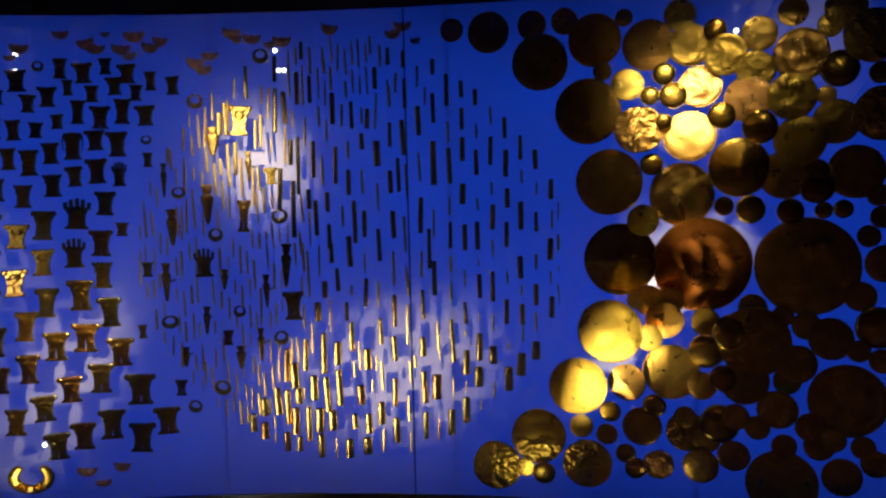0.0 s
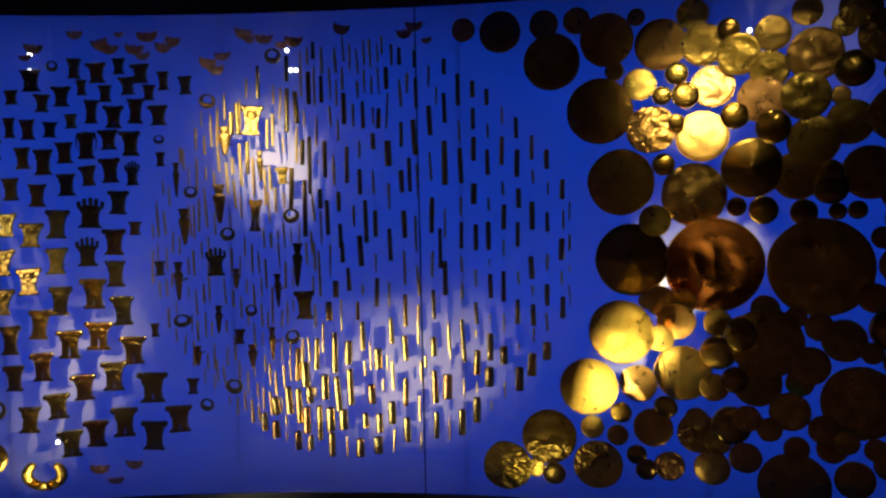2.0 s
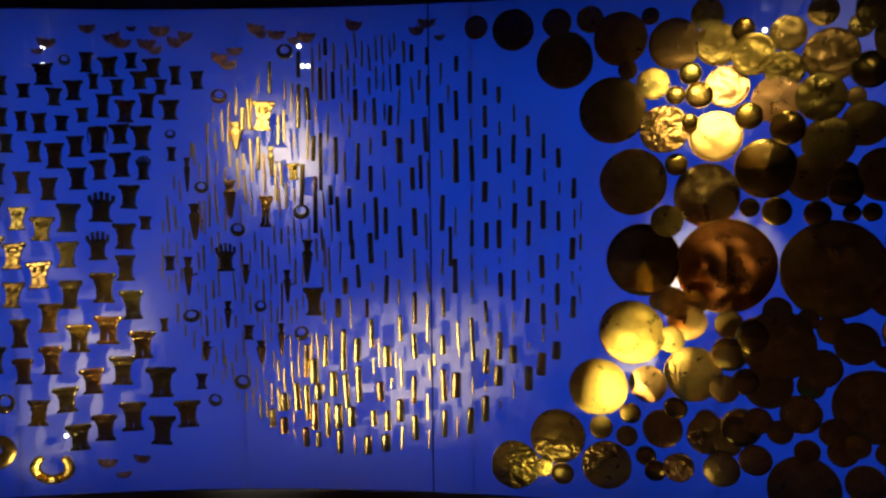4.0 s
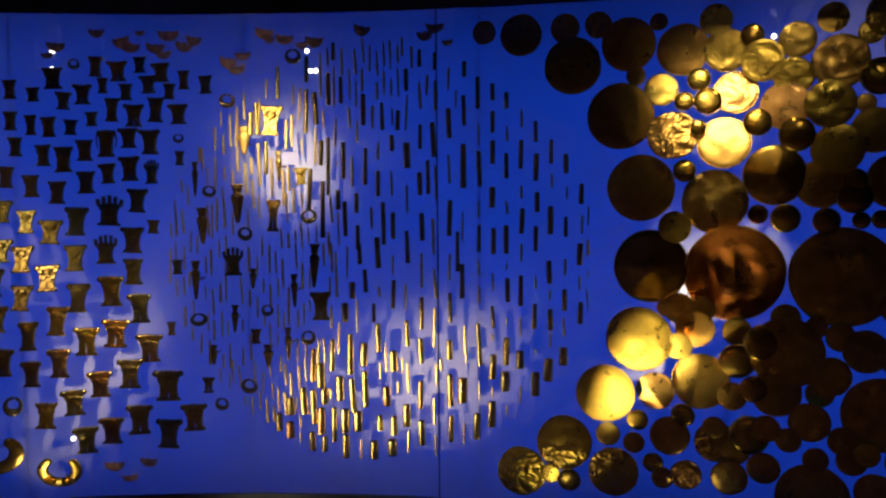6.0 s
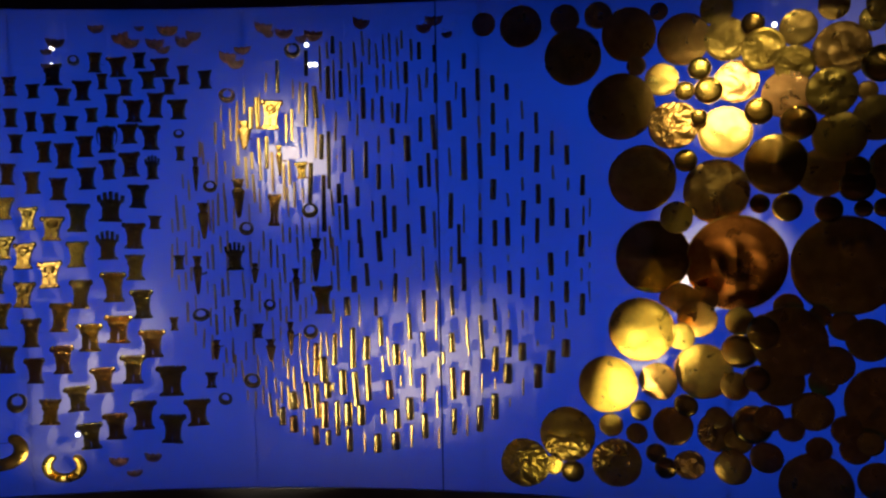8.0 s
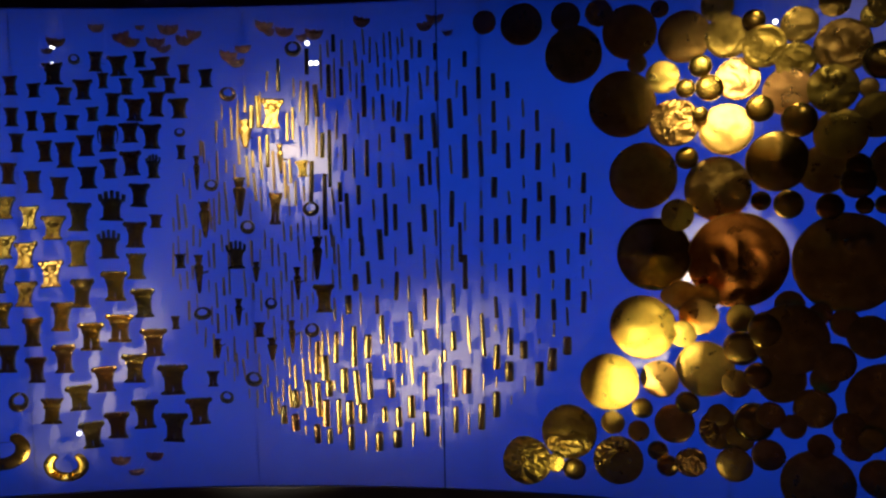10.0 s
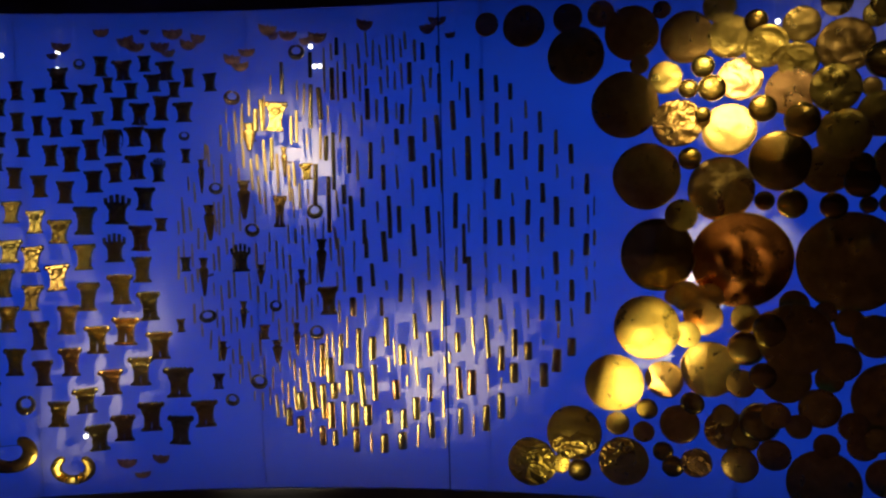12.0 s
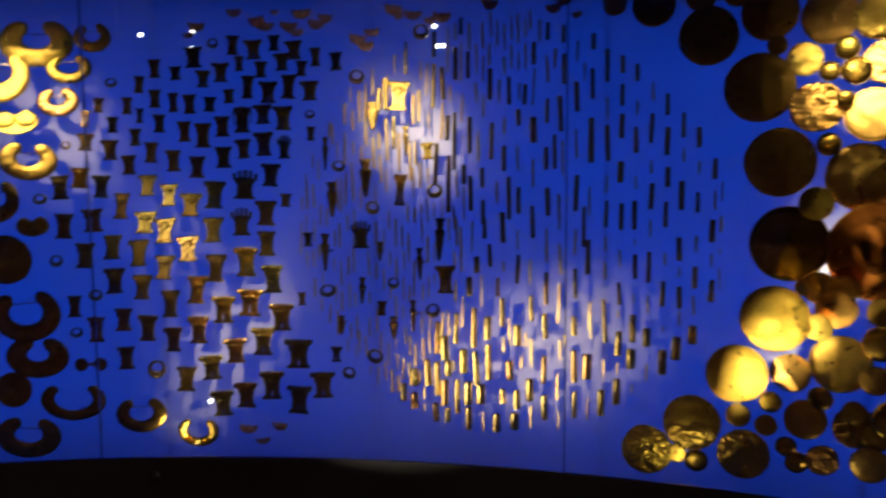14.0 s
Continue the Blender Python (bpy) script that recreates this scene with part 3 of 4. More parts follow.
TUBES_C = [
    (10.16, 1.699, 0.089, 0.017), (10.2, 1.585, 0.065, 0.017), (10.15, 1.465, 0.083, 0.015), (10.74, 1.749, 0.079, 0.014),
    (10.72, 1.526, 0.093, 0.019), (11.31, 1.709, 0.064, 0.017), (11.31, 1.505, 0.065, 0.014), (11.9, 1.611, 0.066, 0.017),
    (11.85, 1.415, 0.071, 0.019), (4.43, 1.274, 0.097, 0.016), (3.62, 1.21, 0.064, 0.014), (3.79, 1.124, 0.098, 0.018), (4.98, 1.142, 0.088, 0.016),
    (5.58, 1.211, 0.109, 0.016), (5.54, 1.081, 0.084, 0.014), (6.74, 1.231, 0.1, 0.014), (6.7, 1.087, 0.064, 0.016), (7.23, 1.321, 0.115, 0.018),
    (7.9, 1.108, 0.145, 0.016), (8.45, 1.202, 0.073, 0.014), (8.45, 1.034, 0.081, 0.018), (9.04, 1.293, 0.08, 0.016), (8.99, 1.087, 0.091, 0.016),
    (8.94, 0.985, 0.064, 0.023),
]
TUBES_D = [
    (9.56, 1.292, 0.101, 0.016), (9.53, 1.06, 0.058, 0.019), (10.1, 1.207, 0.082, 0.016), (10.14, 0.98, 0.077, 0.021), (10.67, 1.355, 0.075, 0.019),
    (10.72, 1.197, 0.07, 0.017), (10.65, 1.03, 0.073, 0.023), (11.27, 1.264, 0.07, 0.017), (11.24, 1.077, 0.057, 0.021), (11.88, 1.223, 0.07, 0.019),
    (1.88, 1.063, 0.108, 0.014), (2.63, 1.067, 0.138, 0.016), (3.19, 1.066, 0.079, 0.02), (4.41, 1.045, 0.069, 0.02), (1.39, 0.992, 0.083, 0.022),
    (2.18, 0.947, 0.083, 0.02), (2.71, 0.923, 0.117, 0.016), (3.23, 0.946, 0.123, 0.016), (4.11, 0.921, 0.065, 0.02), (1.54, 0.919, 0.054, 0.02),
    (0.67, 0.902, 0.091, 0.02), (0.13, 0.883, 0.06, 0.02), (1.08, 0.881, 0.119, 0.016), (1.39, 0.832, 0.09, 0.02),
]
TUBES_E = [
    (1.92, 0.82, 0.12, 0.014), (2.37, 0.833, 0.08, 0.022), (2.91, 0.832, 0.066, 0.022), (3.82, 0.829, 0.05, 0.016), (4.4, 0.82, 0.064, 0.018),
    (1, 0.759, 0.064, 0.018), (1.51, 0.751, 0.05, 0.016), (2.4, 0.743, 0.08, 0.018), (3.57, 0.733, 0.06, 0.022), (4.32, 0.742, 0.054, 0.023),
    (0.09, 0.8, 0.054, 0.022), (-0.37, 0.828, 0.06, 0.018), (1.08, 1.027, 0.113, 0.014), (4.93, 0.856, 0.075, 0.02), (5.51, 0.929, 0.095, 0.014),
    (5.54, 0.797, 0.083, 0.018), (6.72, 0.948, 0.108, 0.016), (6.75, 0.814, 0.089, 0.014), (7.23, 0.949, 0.082, 0.023), (7.8, 0.827, 0.085, 0.018),
    (8.41, 0.871, 0.084, 0.019), (-0.66, 1.739, 0.11, 0.014), (1.08, 1.632, 0.141, 0.016), (1.6, 1.564, 0.192, 0.016),
]
TUBES_F = [
    (1.57, 1.754, 0.085, 0.016), (1.85, 1.709, 0.194, 0.014), (2.23, 1.596, 0.067, 0.016), (2.47, 1.729, 0.123, 0.016), (2.5, 1.532, 0.119, 0.016),
    (2.98, 1.585, 0.067, 0.016), (3.01, 1.468, 0.083, 0.016), (3.36, 1.708, 0.123, 0.016), (3.07, 1.412, 0.068, 0.016), (3.29, 1.32, 0.078, 0.016),
    (2.75, 1.287, 0.056, 0.021), (2.44, 1.211, 0.064, 0.023),
]

PINS_A = [
    (-0.59, 1.972, 0.066, 0.01), (-0.9, 1.886, 0.107, 0.009), (-1.5, 1.914, 0.09, 0.01), (-1.82, 1.845, 0.136, 0.012), (-2.08, 1.833, 0.111, 0.01),
    (-2.44, 1.873, 0.051, 0.007), (1.6, 2.015, 0.149, 0.01), (1.9, 2.074, 0.056, 0.01), (2.46, 2.057, 0.088, 0.012), (2.13, 1.976, 0.131, 0.01),
    (2.76, 1.981, 0.099, 0.01), (3, 2.057, 0.084, 0.012), (3.33, 2.093, 0.083, 0.009), (3.59, 2.065, 0.084, 0.009), (3.27, 1.996, 0.075, 0.012),
    (3.02, 1.949, 0.084, 0.009), (2.74, 1.871, 0.066, 0.012), (3.88, 2.05, 0.082, 0.009), (4.16, 2.08, 0.08, 0.009), (4.41, 2.076, 0.093, 0.01),
    (4.15, 1.984, 0.075, 0.01), (3.87, 1.957, 0.056, 0.012), (3.67, 1.873, 0.075, 0.012), (4.44, 1.971, 0.062, 0.009),
]
PINS_B = [
    (4.47, 1.871, 0.056, 0.009), (4.71, 2.077, 0.059, 0.009), (4.89, 2.101, 0.059, 0.01), (4.72, 1.984, 0.089, 0.009), (5.27, 2.066, 0.07, 0.012),
    (5.04, 1.885, 0.118, 0.009), (5.58, 1.941, 0.089, 0.012), (5.87, 1.974, 0.065, 0.012), (6.73, 1.993, 0.07, 0.01), (7.02, 1.927, 0.059, 0.009),
    (0.74, 1.92, 0.107, 0.01), (1.69, 1.868, 0.057, 0.009), (0.48, 1.951, 0.066, 0.009), (0.4, 1.83, 0.108, 0.012), (0.17, 1.817, 0.098, 0.012),
    (2.17, 1.822, 0.098, 0.01), (3.04, 1.826, 0.072, 0.01), (9.6, 1.858, 0.059, 0.01), (3.88, 1.759, 0.057, 0.012), (4.41, 1.651, 0.082, 0.011),
    (3.58, 1.534, 0.071, 0.012), (5.03, 1.598, 0.091, 0.011), (6.19, 1.65, 0.113, 0.01), (6.08, 1.47, 0.122, 0.012),
]
PINS_C = [
    (6.73, 1.696, 0.094, 0.01), (7.26, 1.506, 0.095, 0.009), (7.91, 1.807, 0.071, 0.01), (7.91, 1.562, 0.057, 0.01), (9.03, 1.809, 0.05, 0.01),
    (9.02, 1.567, 0.043, 0.01), (9.59, 1.618, 0.043, 0.01), (9.59, 1.418, 0.057, 0.01), (10.77, 1.655, 0.046, 0.01), (11.35, 1.615, 0.042, 0.009),
    (11.93, 1.512, 0.061, 0.009), (12.17, 1.539, 0.061, 0.007), (12.16, 1.437, 0.052, 0.012), (4.42, 1.374, 0.064, 0.009),
    (3.85, 1.283, 0.033, 0.011), (4.93, 1.265, 0.087, 0.011), (5.59, 1.356, 0.115, 0.011), (6.13, 1.314, 0.102, 0.012), (6.1, 1.162, 0.136, 0.012),
    (6.72, 1.369, 0.086, 0.011), (7.33, 1.123, 0.097, 0.012), (7.9, 1.366, 0.051, 0.01), (7.9, 1.277, 0.057, 0.012), (8.46, 1.319, 0.059, 0.01),
]
PINS_D = [
    (8.43, 1.134, 0.023, 0.009), (9.01, 1.373, 0.023, 0.007), (9.01, 1.186, 0.029, 0.007), (9.55, 1.169, 0.061, 0.009), (10.15, 1.322, 0.042, 0.01),
    (10.14, 1.089, 0.019, 0.009), (10.7, 1.279, 0.032, 0.01), (10.73, 1.129, 0.048, 0.009), (11.29, 1.372, 0.052, 0.012),
    (11.25, 1.174, 0.061, 0.01), (11.85, 1.32, 0.043, 0.009), (12.16, 1.351, 0.019, 0.007), (12.15, 1.264, 0.069, 0.007), (3.86, 1.01, 0.053, 0.009),
    (1.78, 0.928, 0.036, 0.009), (0.36, 0.887, 0.05, 0.007), (3.03, 0.734, 0.07, 0.009), (0.52, 0.828, 0.04, 0.009), (0.52, 0.772, 0.032, 0.009),
    (-0.86, 0.867, 0.084, 0.013), (-0.58, 0.859, 0.058, 0.011), (-1.14, 0.903, 0.064, 0.009), (-1.45, 0.884, 0.064, 0.009),
    (-0.37, 0.912, 0.076, 0.009),
]
PINS_E = [
    (-0.08, 0.893, 0.08, 0.013), (0.16, 0.962, 0.079, 0.011), (-0.61, 0.937, 0.054, 0.009), (-0.07, 0.995, 0.073, 0.011), (0.5, 0.985, 0.079, 0.011),
    (0.77, 1.01, 0.079, 0.009), (1.27, 1.032, 0.113, 0.009), (1.33, 1.079, 0.079, 0.009), (1.57, 1.081, 0.085, 0.009), (-1.78, 0.904, 0.034, 0.007),
    (5, 0.986, 0.098, 0.012), (4.99, 0.759, 0.08, 0.011), (4.59, 0.953, 0.039, 0.009), (6.16, 1.001, 0.069, 0.009), (6.07, 0.873, 0.089, 0.011),
    (6.11, 0.754, 0.07, 0.009), (7.28, 0.802, 0.075, 0.009), (6.36, 1.035, 0.039, 0.012), (7.38, 1.069, 0.049, 0.007), (7.9, 0.948, 0.059, 0.007),
    (8.43, 0.948, 0.039, 0.007), (9.55, 0.94, 0.058, 0.009), (9.01, 0.886, 0.029, 0.007), (4.78, 1.031, 0.049, 0.009),
]
PINS_F = [
    (4.09, 1.056, 0.098, 0.007), (-4.57, 1.496, 0.048, 0.009), (-4.36, 1.539, 0.124, 0.011), (-4.08, 1.525, 0.082, 0.011),
    (-3.85, 1.616, 0.07, 0.009), (-4.08, 1.647, 0.048, 0.009), (-3.79, 1.458, 0.073, 0.009), (-3.35, 1.753, 0.053, 0.011),
    (-3.23, 1.738, 0.072, 0.009), (-3.04, 1.68, 0.061, 0.007), (-3.08, 1.53, 0.105, 0.009), (-2.92, 1.525, 0.115, 0.009),
    (-2.71, 1.549, 0.113, 0.011), (-2.72, 1.687, 0.114, 0.011), (-2.7, 1.806, 0.074, 0.012), (-2.37, 1.786, 0.066, 0.011),
    (-2.42, 1.572, 0.134, 0.011), (-2.36, 1.69, 0.044, 0.009), (-2.38, 1.442, 0.067, 0.009), (-2.03, 1.672, 0.048, 0.009),
    (-2.07, 1.519, 0.079, 0.009), (-1.82, 1.735, 0.08, 0.011), (-1.51, 1.671, 0.105, 0.011), (-1.45, 1.535, 0.063, 0.007),
]
PINS_G = [
    (-1.27, 1.713, 0.057, 0.012), (-1.23, 1.618, 0.096, 0.011), (-0.95, 1.717, 0.143, 0.012), (-1, 1.576, 0.082, 0.009),
    (-0.45, 1.673, 0.133, 0.012), (0.01, 1.639, 0.124, 0.011), (0.23, 1.669, 0.082, 0.012), (0.14, 1.57, 0.102, 0.009), (0.42, 1.594, 0.086, 0.011),
    (0.76, 1.592, 0.052, 0.009), (-0.12, 1.466, 0.067, 0.009), (0.17, 1.458, 0.052, 0.011), (0.46, 1.477, 0.033, 0.009), (0.71, 1.474, 0.087, 0.009),
    (0.99, 1.476, 0.052, 0.007), (1.33, 1.478, 0.077, 0.007), (1.94, 1.565, 0.092, 0.011), (1.82, 1.448, 0.077, 0.011), (2.19, 1.718, 0.015, 0.007),
    (2.23, 1.496, 0.115, 0.009), (2.82, 1.692, 0.101, 0.012), (1.35, 1.779, 0.123, 0.011), (0.79, 1.778, 0.051, 0.007), (-4.64, 1.376, 0.116, 0.009),
]
PINS_H = [
    (-4.41, 1.421, 0.073, 0.007), (-4.4, 1.298, 0.058, 0.009), (-4.07, 1.401, 0.081, 0.009), (-4.12, 1.305, 0.062, 0.009),
    (-3.89, 1.33, 0.048, 0.011), (-3.53, 1.448, 0.062, 0.009), (-3.21, 1.376, 0.058, 0.009), (-3, 1.386, 0.087, 0.012), (-2.66, 1.429, 0.058, 0.009),
    (-3.26, 1.282, 0.045, 0.007), (-2.96, 1.25, 0.088, 0.009), (-2.65, 1.28, 0.064, 0.012), (-2.42, 1.326, 0.145, 0.009),
    (-4.1, 1.199, 0.068, 0.011), (-3.76, 1.231, 0.053, 0.007), (-3.82, 1.14, 0.047, 0.009), (-3.18, 1.18, 0.064, 0.007),
    (-2.95, 1.152, 0.068, 0.011), (-2.62, 1.171, 0.088, 0.009), (-2.38, 1.156, 0.049, 0.009), (-3.48, 1.105, 0.069, 0.009),
    (-3.15, 1.074, 0.088, 0.011), (-2.32, 1.062, 0.089, 0.009), (-2.6, 1.045, 0.053, 0.009),
]
PINS_I = [
    (-1.79, 1.059, 0.065, 0.009), (-1.46, 1.089, 0.088, 0.009), (-1.78, 1.166, 0.043, 0.009), (-1.46, 1.392, 0.087, 0.011),
    (-1.13, 1.372, 0.068, 0.007), (-1.79, 1.289, 0.093, 0.009), (-1.46, 1.261, 0.058, 0.011), (-1.15, 1.229, 0.074, 0.009),
    (-0.89, 1.303, 0.049, 0.009), (-0.88, 1.181, 0.039, 0.009), (-0.91, 1.439, 0.068, 0.009), (-0.63, 1.395, 0.097, 0.011),
    (-0.37, 1.385, 0.077, 0.009), (-0.61, 1.269, 0.078, 0.011), (-0.65, 1.134, 0.082, 0.009), (-0.29, 1.297, 0.066, 0.009),
    (-0.32, 1.2, 0.078, 0.009), (-0.34, 1.118, 0.053, 0.007), (-0.09, 1.343, 0.101, 0.011), (0.13, 1.233, 0.127, 0.011),
    (-0.07, 1.184, 0.057, 0.009), (0.47, 1.407, 0.087, 0.009), (0.71, 1.337, 0.091, 0.011), (0.5, 1.188, 0.059, 0.009),
]
PINS_J = [
    (0.74, 1.205, 0.074, 0.009), (1.01, 1.329, 0.068, 0.007), (0.99, 1.234, 0.043, 0.007), (1.6, 1.41, 0.077, 0.011), (1.92, 1.4, 0.097, 0.011),
    (2.1, 1.341, 0.155, 0.011), (1.83, 1.303, 0.058, 0.009), (1.87, 1.196, 0.078, 0.011), (2.56, 1.384, 0.106, 0.009), (2.94, 1.197, 0.111, 0.009),
    (2.17, 1.122, 0.108, 0.009), (0.45, 1.08, 0.079, 0.009), (0.8, 1.078, 0.043, 0.009), (-0.26, 1.032, 0.059, 0.009), (-2.23, 1.007, 0.079, 0.009),
    (-1.95, 0.987, 0.079, 0.009), (-2.74, 0.994, 0.049, 0.007), (-2.37, 0.973, 0.049, 0.007), (-1.32, 1.005, 0.079, 0.009),
    (-0.99, 0.965, 0.079, 0.009), (-0.69, 1.004, 0.04, 0.007),
]
FIGURES = (FIGURES_A, FIGURES_B, FIGURES_C, FIGURES_D, FIGURES_E,)
CRESCENTS = (CRESCENTS_A, CRESCENTS_B,)
DROPS = (DROPS_A,)
RINGS = (RINGS_A,)
COLLARS = (COLLARS_A,)
HEARTS = (HEARTS_A,)
DISCS = (DISCS_A, DISCS_B, DISCS_C, DISCS_D, DISCS_E,)
TUBES = (TUBES_A, TUBES_B, TUBES_C, TUBES_D, TUBES_E, TUBES_F,)
PINS = (PINS_A, PINS_B, PINS_C, PINS_D, PINS_E, PINS_F, PINS_G, PINS_H, PINS_I, PINS_J,)


def rows_of(bands):
    return [row for band in bands for row in band]


rng = random.Random(7)


def lean(a, z, most=16.0, reach=0.26):
    """How far a piece under one of the case lamps is tipped towards it, to brighten in the camera's view: turns about x
    and z, in degrees.
    """
    rx = rz = 0.0
    for la, lz, off, a2, z2, watts, *_ in SPOTS:
        d = math.hypot((a - a2) * 0.084, z - z2)
        if d < reach and watts > 100:
            k = most * (1 - 0.6 * d / reach)
            dx, dz = (la - a) * 0.084, lz - z
            n = math.hypot(dx, dz) + 1e-6
            rx, rz = rx - k * dz / n, rz + k * dx / n
    return rx, rz


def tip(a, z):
    """How far a piece near a tipped group is turned up and aside to shine towards the camera, in degrees about x and z.
    """
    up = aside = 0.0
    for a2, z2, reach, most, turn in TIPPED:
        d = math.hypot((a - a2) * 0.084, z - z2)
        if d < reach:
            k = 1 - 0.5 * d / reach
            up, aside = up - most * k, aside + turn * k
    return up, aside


# ---- gold discs ----


def disc_mesh(name, kind, seed, mat):
    """A round sheet of radius 1, slightly domed and hammered, with a turned rim; kind: plain, bossed, embossed or crumpled."""
    bm = bmesh.new()
    seg, rows = (104, 38) if kind in "ck" else (72, 22) if kind in "edm" else (48, 10)
    rd = random.Random(seed)
    off = Vector((rd.uniform(0, 50), rd.uniform(0, 50), rd.uniform(0, 50)))
    fold = rd.uniform(0, math.pi)

    def height(x, z):
        r = math.hypot(x, z)
        h = 0.035 * (1 - r * r) + 0.02 * noise.noise(Vector((x * 2.2, z * 2.2, 0)) + off)
        q = Vector((x * 2.6, z * 2.6, 0)) + off
        if kind == "b":
            h = 0.24 * math.sqrt(max(0.0, 1 - r * r)) + 0.012 * noise.noise(Vector((x * 3, z * 3, 0)) + off)
        if kind == "e":
            crease = 1 - abs(noise.noise(q * 0.9)) * 2.4
            h += 0.05 * noise.noise(q * 0.7) * (1 - r ** 4) + 0.02 * max(0.0, crease) ** 2 + 0.006 * noise.noise(q * 4) + 0.012 * math.exp(-((r - 0.84) / 0.035) ** 2)
        if kind == "c":
            q = Vector((x * 1.8, z * 1.8, 0)) + off
            u = x * math.cos(fold) + z * math.sin(fold)
            ridges = sum((1 - abs(noise.noise(q * m)) * 2.2) * g for m, g in ((0.8, 0.06), (2.1, 0.035), (4.6, 0.009), (9.0, 0.002)))
            h += ridges - 0.07 * abs(u)
        if kind == "k":
            side = min(1.0, max(0.0, (z - 0.05 + 0.25 * noise.noise(q * 0.6)) / 0.22))
            h += side * (sum((1 - abs(noise.noise(q * m)) * 2.2) * g for m, g in ((0.7, 0.06), (1.9, 0.045), (3.6, 0.012), (7.0, 0.003))) - 0.10 * z)
        if kind == "m":
            inner = max(0.0, 1 - (r / 0.72) ** 4)
            h += inner * (0.16 * noise.noise(q * 0.55) + 0.09 * (1 - abs(noise.noise(q * 0.8)) * 2.2) + 0.03 * noise.noise(q * 1.9)) + 0.02 * noise.noise(q * 0.9)
        if kind == "n":
            h = 0.17 * (1 - r) + 0.03 * math.exp(-(r / 0.1) ** 2) + 0.008 * noise.noise(q * 0.8)
        if kind == "f":
            h = 0.10 - 0.30 * abs(x + 0.12) + 0.02 * noise.noise(q * 0.9)
        if kind == "d":
            h += sum(0.07 * math.exp(-((x - bx) ** 2 + (z - bz) ** 2) / 0.012) for bx, bz in ((-0.3, 0.42), (0.32, 0.46), (0.05, 0.4))) + 0.012 * noise.noise(q)
        return h

    def rim(t):
        return 1 + 0.012 * noise.noise(Vector((math.cos(t) * 1.5, math.sin(t) * 1.5, 3)) + off) * (3 if kind == "c" else 1.5)

    front, back = [], []
    for j in range(1, rows + 1):
        k = j / rows
        fr, bk = [], []
        for i in range(seg):
            t = 2 * math.pi * i / seg
            x, z = k * rim(t) * math.cos(t), k * rim(t) * math.sin(t)
            h = height(x, z) - (0.02 if j == rows else 0)
            fr.append(bm.verts.new((x, -h, z))), bk.append(bm.verts.new((x, -h + 0.025, z)))
        front.append(fr), back.append(bk)
    for rings, tip in ((front, bm.verts.new((0, -height(0, 0), 0))), (back, bm.verts.new((0, -height(0, 0) + 0.025, 0)))):
        for i in range(seg):
            bm.faces.new((rings[0][i], rings[0][(i + 1) % seg], tip))
        for u, v in zip(rings, rings[1:]):
            for i in range(seg):
                bm.faces.new((u[i], u[(i + 1) % seg], v[(i + 1) % seg], v[i]))
    for i in range(seg):
        bm.faces.new((front[-1][i], front[-1][(i + 1) % seg], back[-1][(i + 1) % seg], back[-1][i]))
    return mesh_of(name, bm, mat, True)


DISC_KINDS = {
    "p": ("round hammered gold sheet disc, smooth and slightly domed", 4),
    "b": ("small domed gold boss disc with a polished crown", 3),
    "e": ("large gold disc with worn embossed relief", 4),
    "c": ("crumpled and folded gold sheet disc", 4),
    "k": ("smooth gold sheet disc crumpled along one side", 4),
    "n": ("dark gold disc raised to a shallow cone", 2),
    "f": ("gold sheet disc bent along a straight fold", 2),
    "d": ("large dull gold disc with small raised bosses", 2),
}
disc_meshes = {k: [disc_mesh("gold_disc", k, 11 * i + ord(k), GOLD_BOSS if k in "bn" else GOLD_SHEET) for i in range(n)] for k, (_, n) in DISC_KINDS.items()}
copper_mesh = disc_mesh("copper_disc", "m", 77, COPPER)


def rim_mesh():
    """A thin turned edge round a disc of radius 1."""
    bm = bmesh.new()
    n, seg = 48, 6
    rings = []
    for i in range(n):
        t = 2 * math.pi * i / n
        c = Vector((math.cos(t), 0, math.sin(t)))
        rings.append([bm.verts.new(c * (0.985 + 0.014 * math.cos(2 * math.pi * k / seg)) + Vector((0, 0.016 + 0.03 * math.sin(2 * math.pi * k / seg), 0))) for k in range(seg)])
    for u, v in zip(rings, rings[1:] + rings[:1]):
        for k in range(seg):
            bm.faces.new((u[k], u[(k + 1) % seg], v[(k + 1) % seg], v[k]))
    return mesh_of("rim", bm, GOLD_SHEET, True)


rim_ring = rim_mesh()
for i, (a, z, r, off, kind, *turn) in enumerate(rows_of(DISCS)):
    label = DISC_KINDS[kind][0]
    tx, tz = (q * min(1.0, 0.06 / r) for q in lean(a, z))
    red = r > 0.13 and abs(a - 17.48) < 0.6 and abs(z - 1.363) < 0.05
    me = copper_mesh if red else disc_meshes[kind][i % len(disc_meshes[kind])]
    if red:
        label = "large reddish copper disc with worn embossed relief"
    ob = new("copper_disc" if red else "gold_disc", me)
    # tips are fitted to the camera's view; the copper disc gets 6 degrees more
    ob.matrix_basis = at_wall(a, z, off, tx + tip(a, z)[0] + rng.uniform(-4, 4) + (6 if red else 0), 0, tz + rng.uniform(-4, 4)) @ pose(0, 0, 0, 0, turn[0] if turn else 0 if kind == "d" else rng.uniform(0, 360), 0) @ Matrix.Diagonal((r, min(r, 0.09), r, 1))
    stud_for(ob, 0.08 + off)
    if kind != "c":
        new("rim", rim_ring).parent = ob
    tagged(ob, label, "disc", "discs on the blue wall")

# ---- cast figures with flared crowns ----


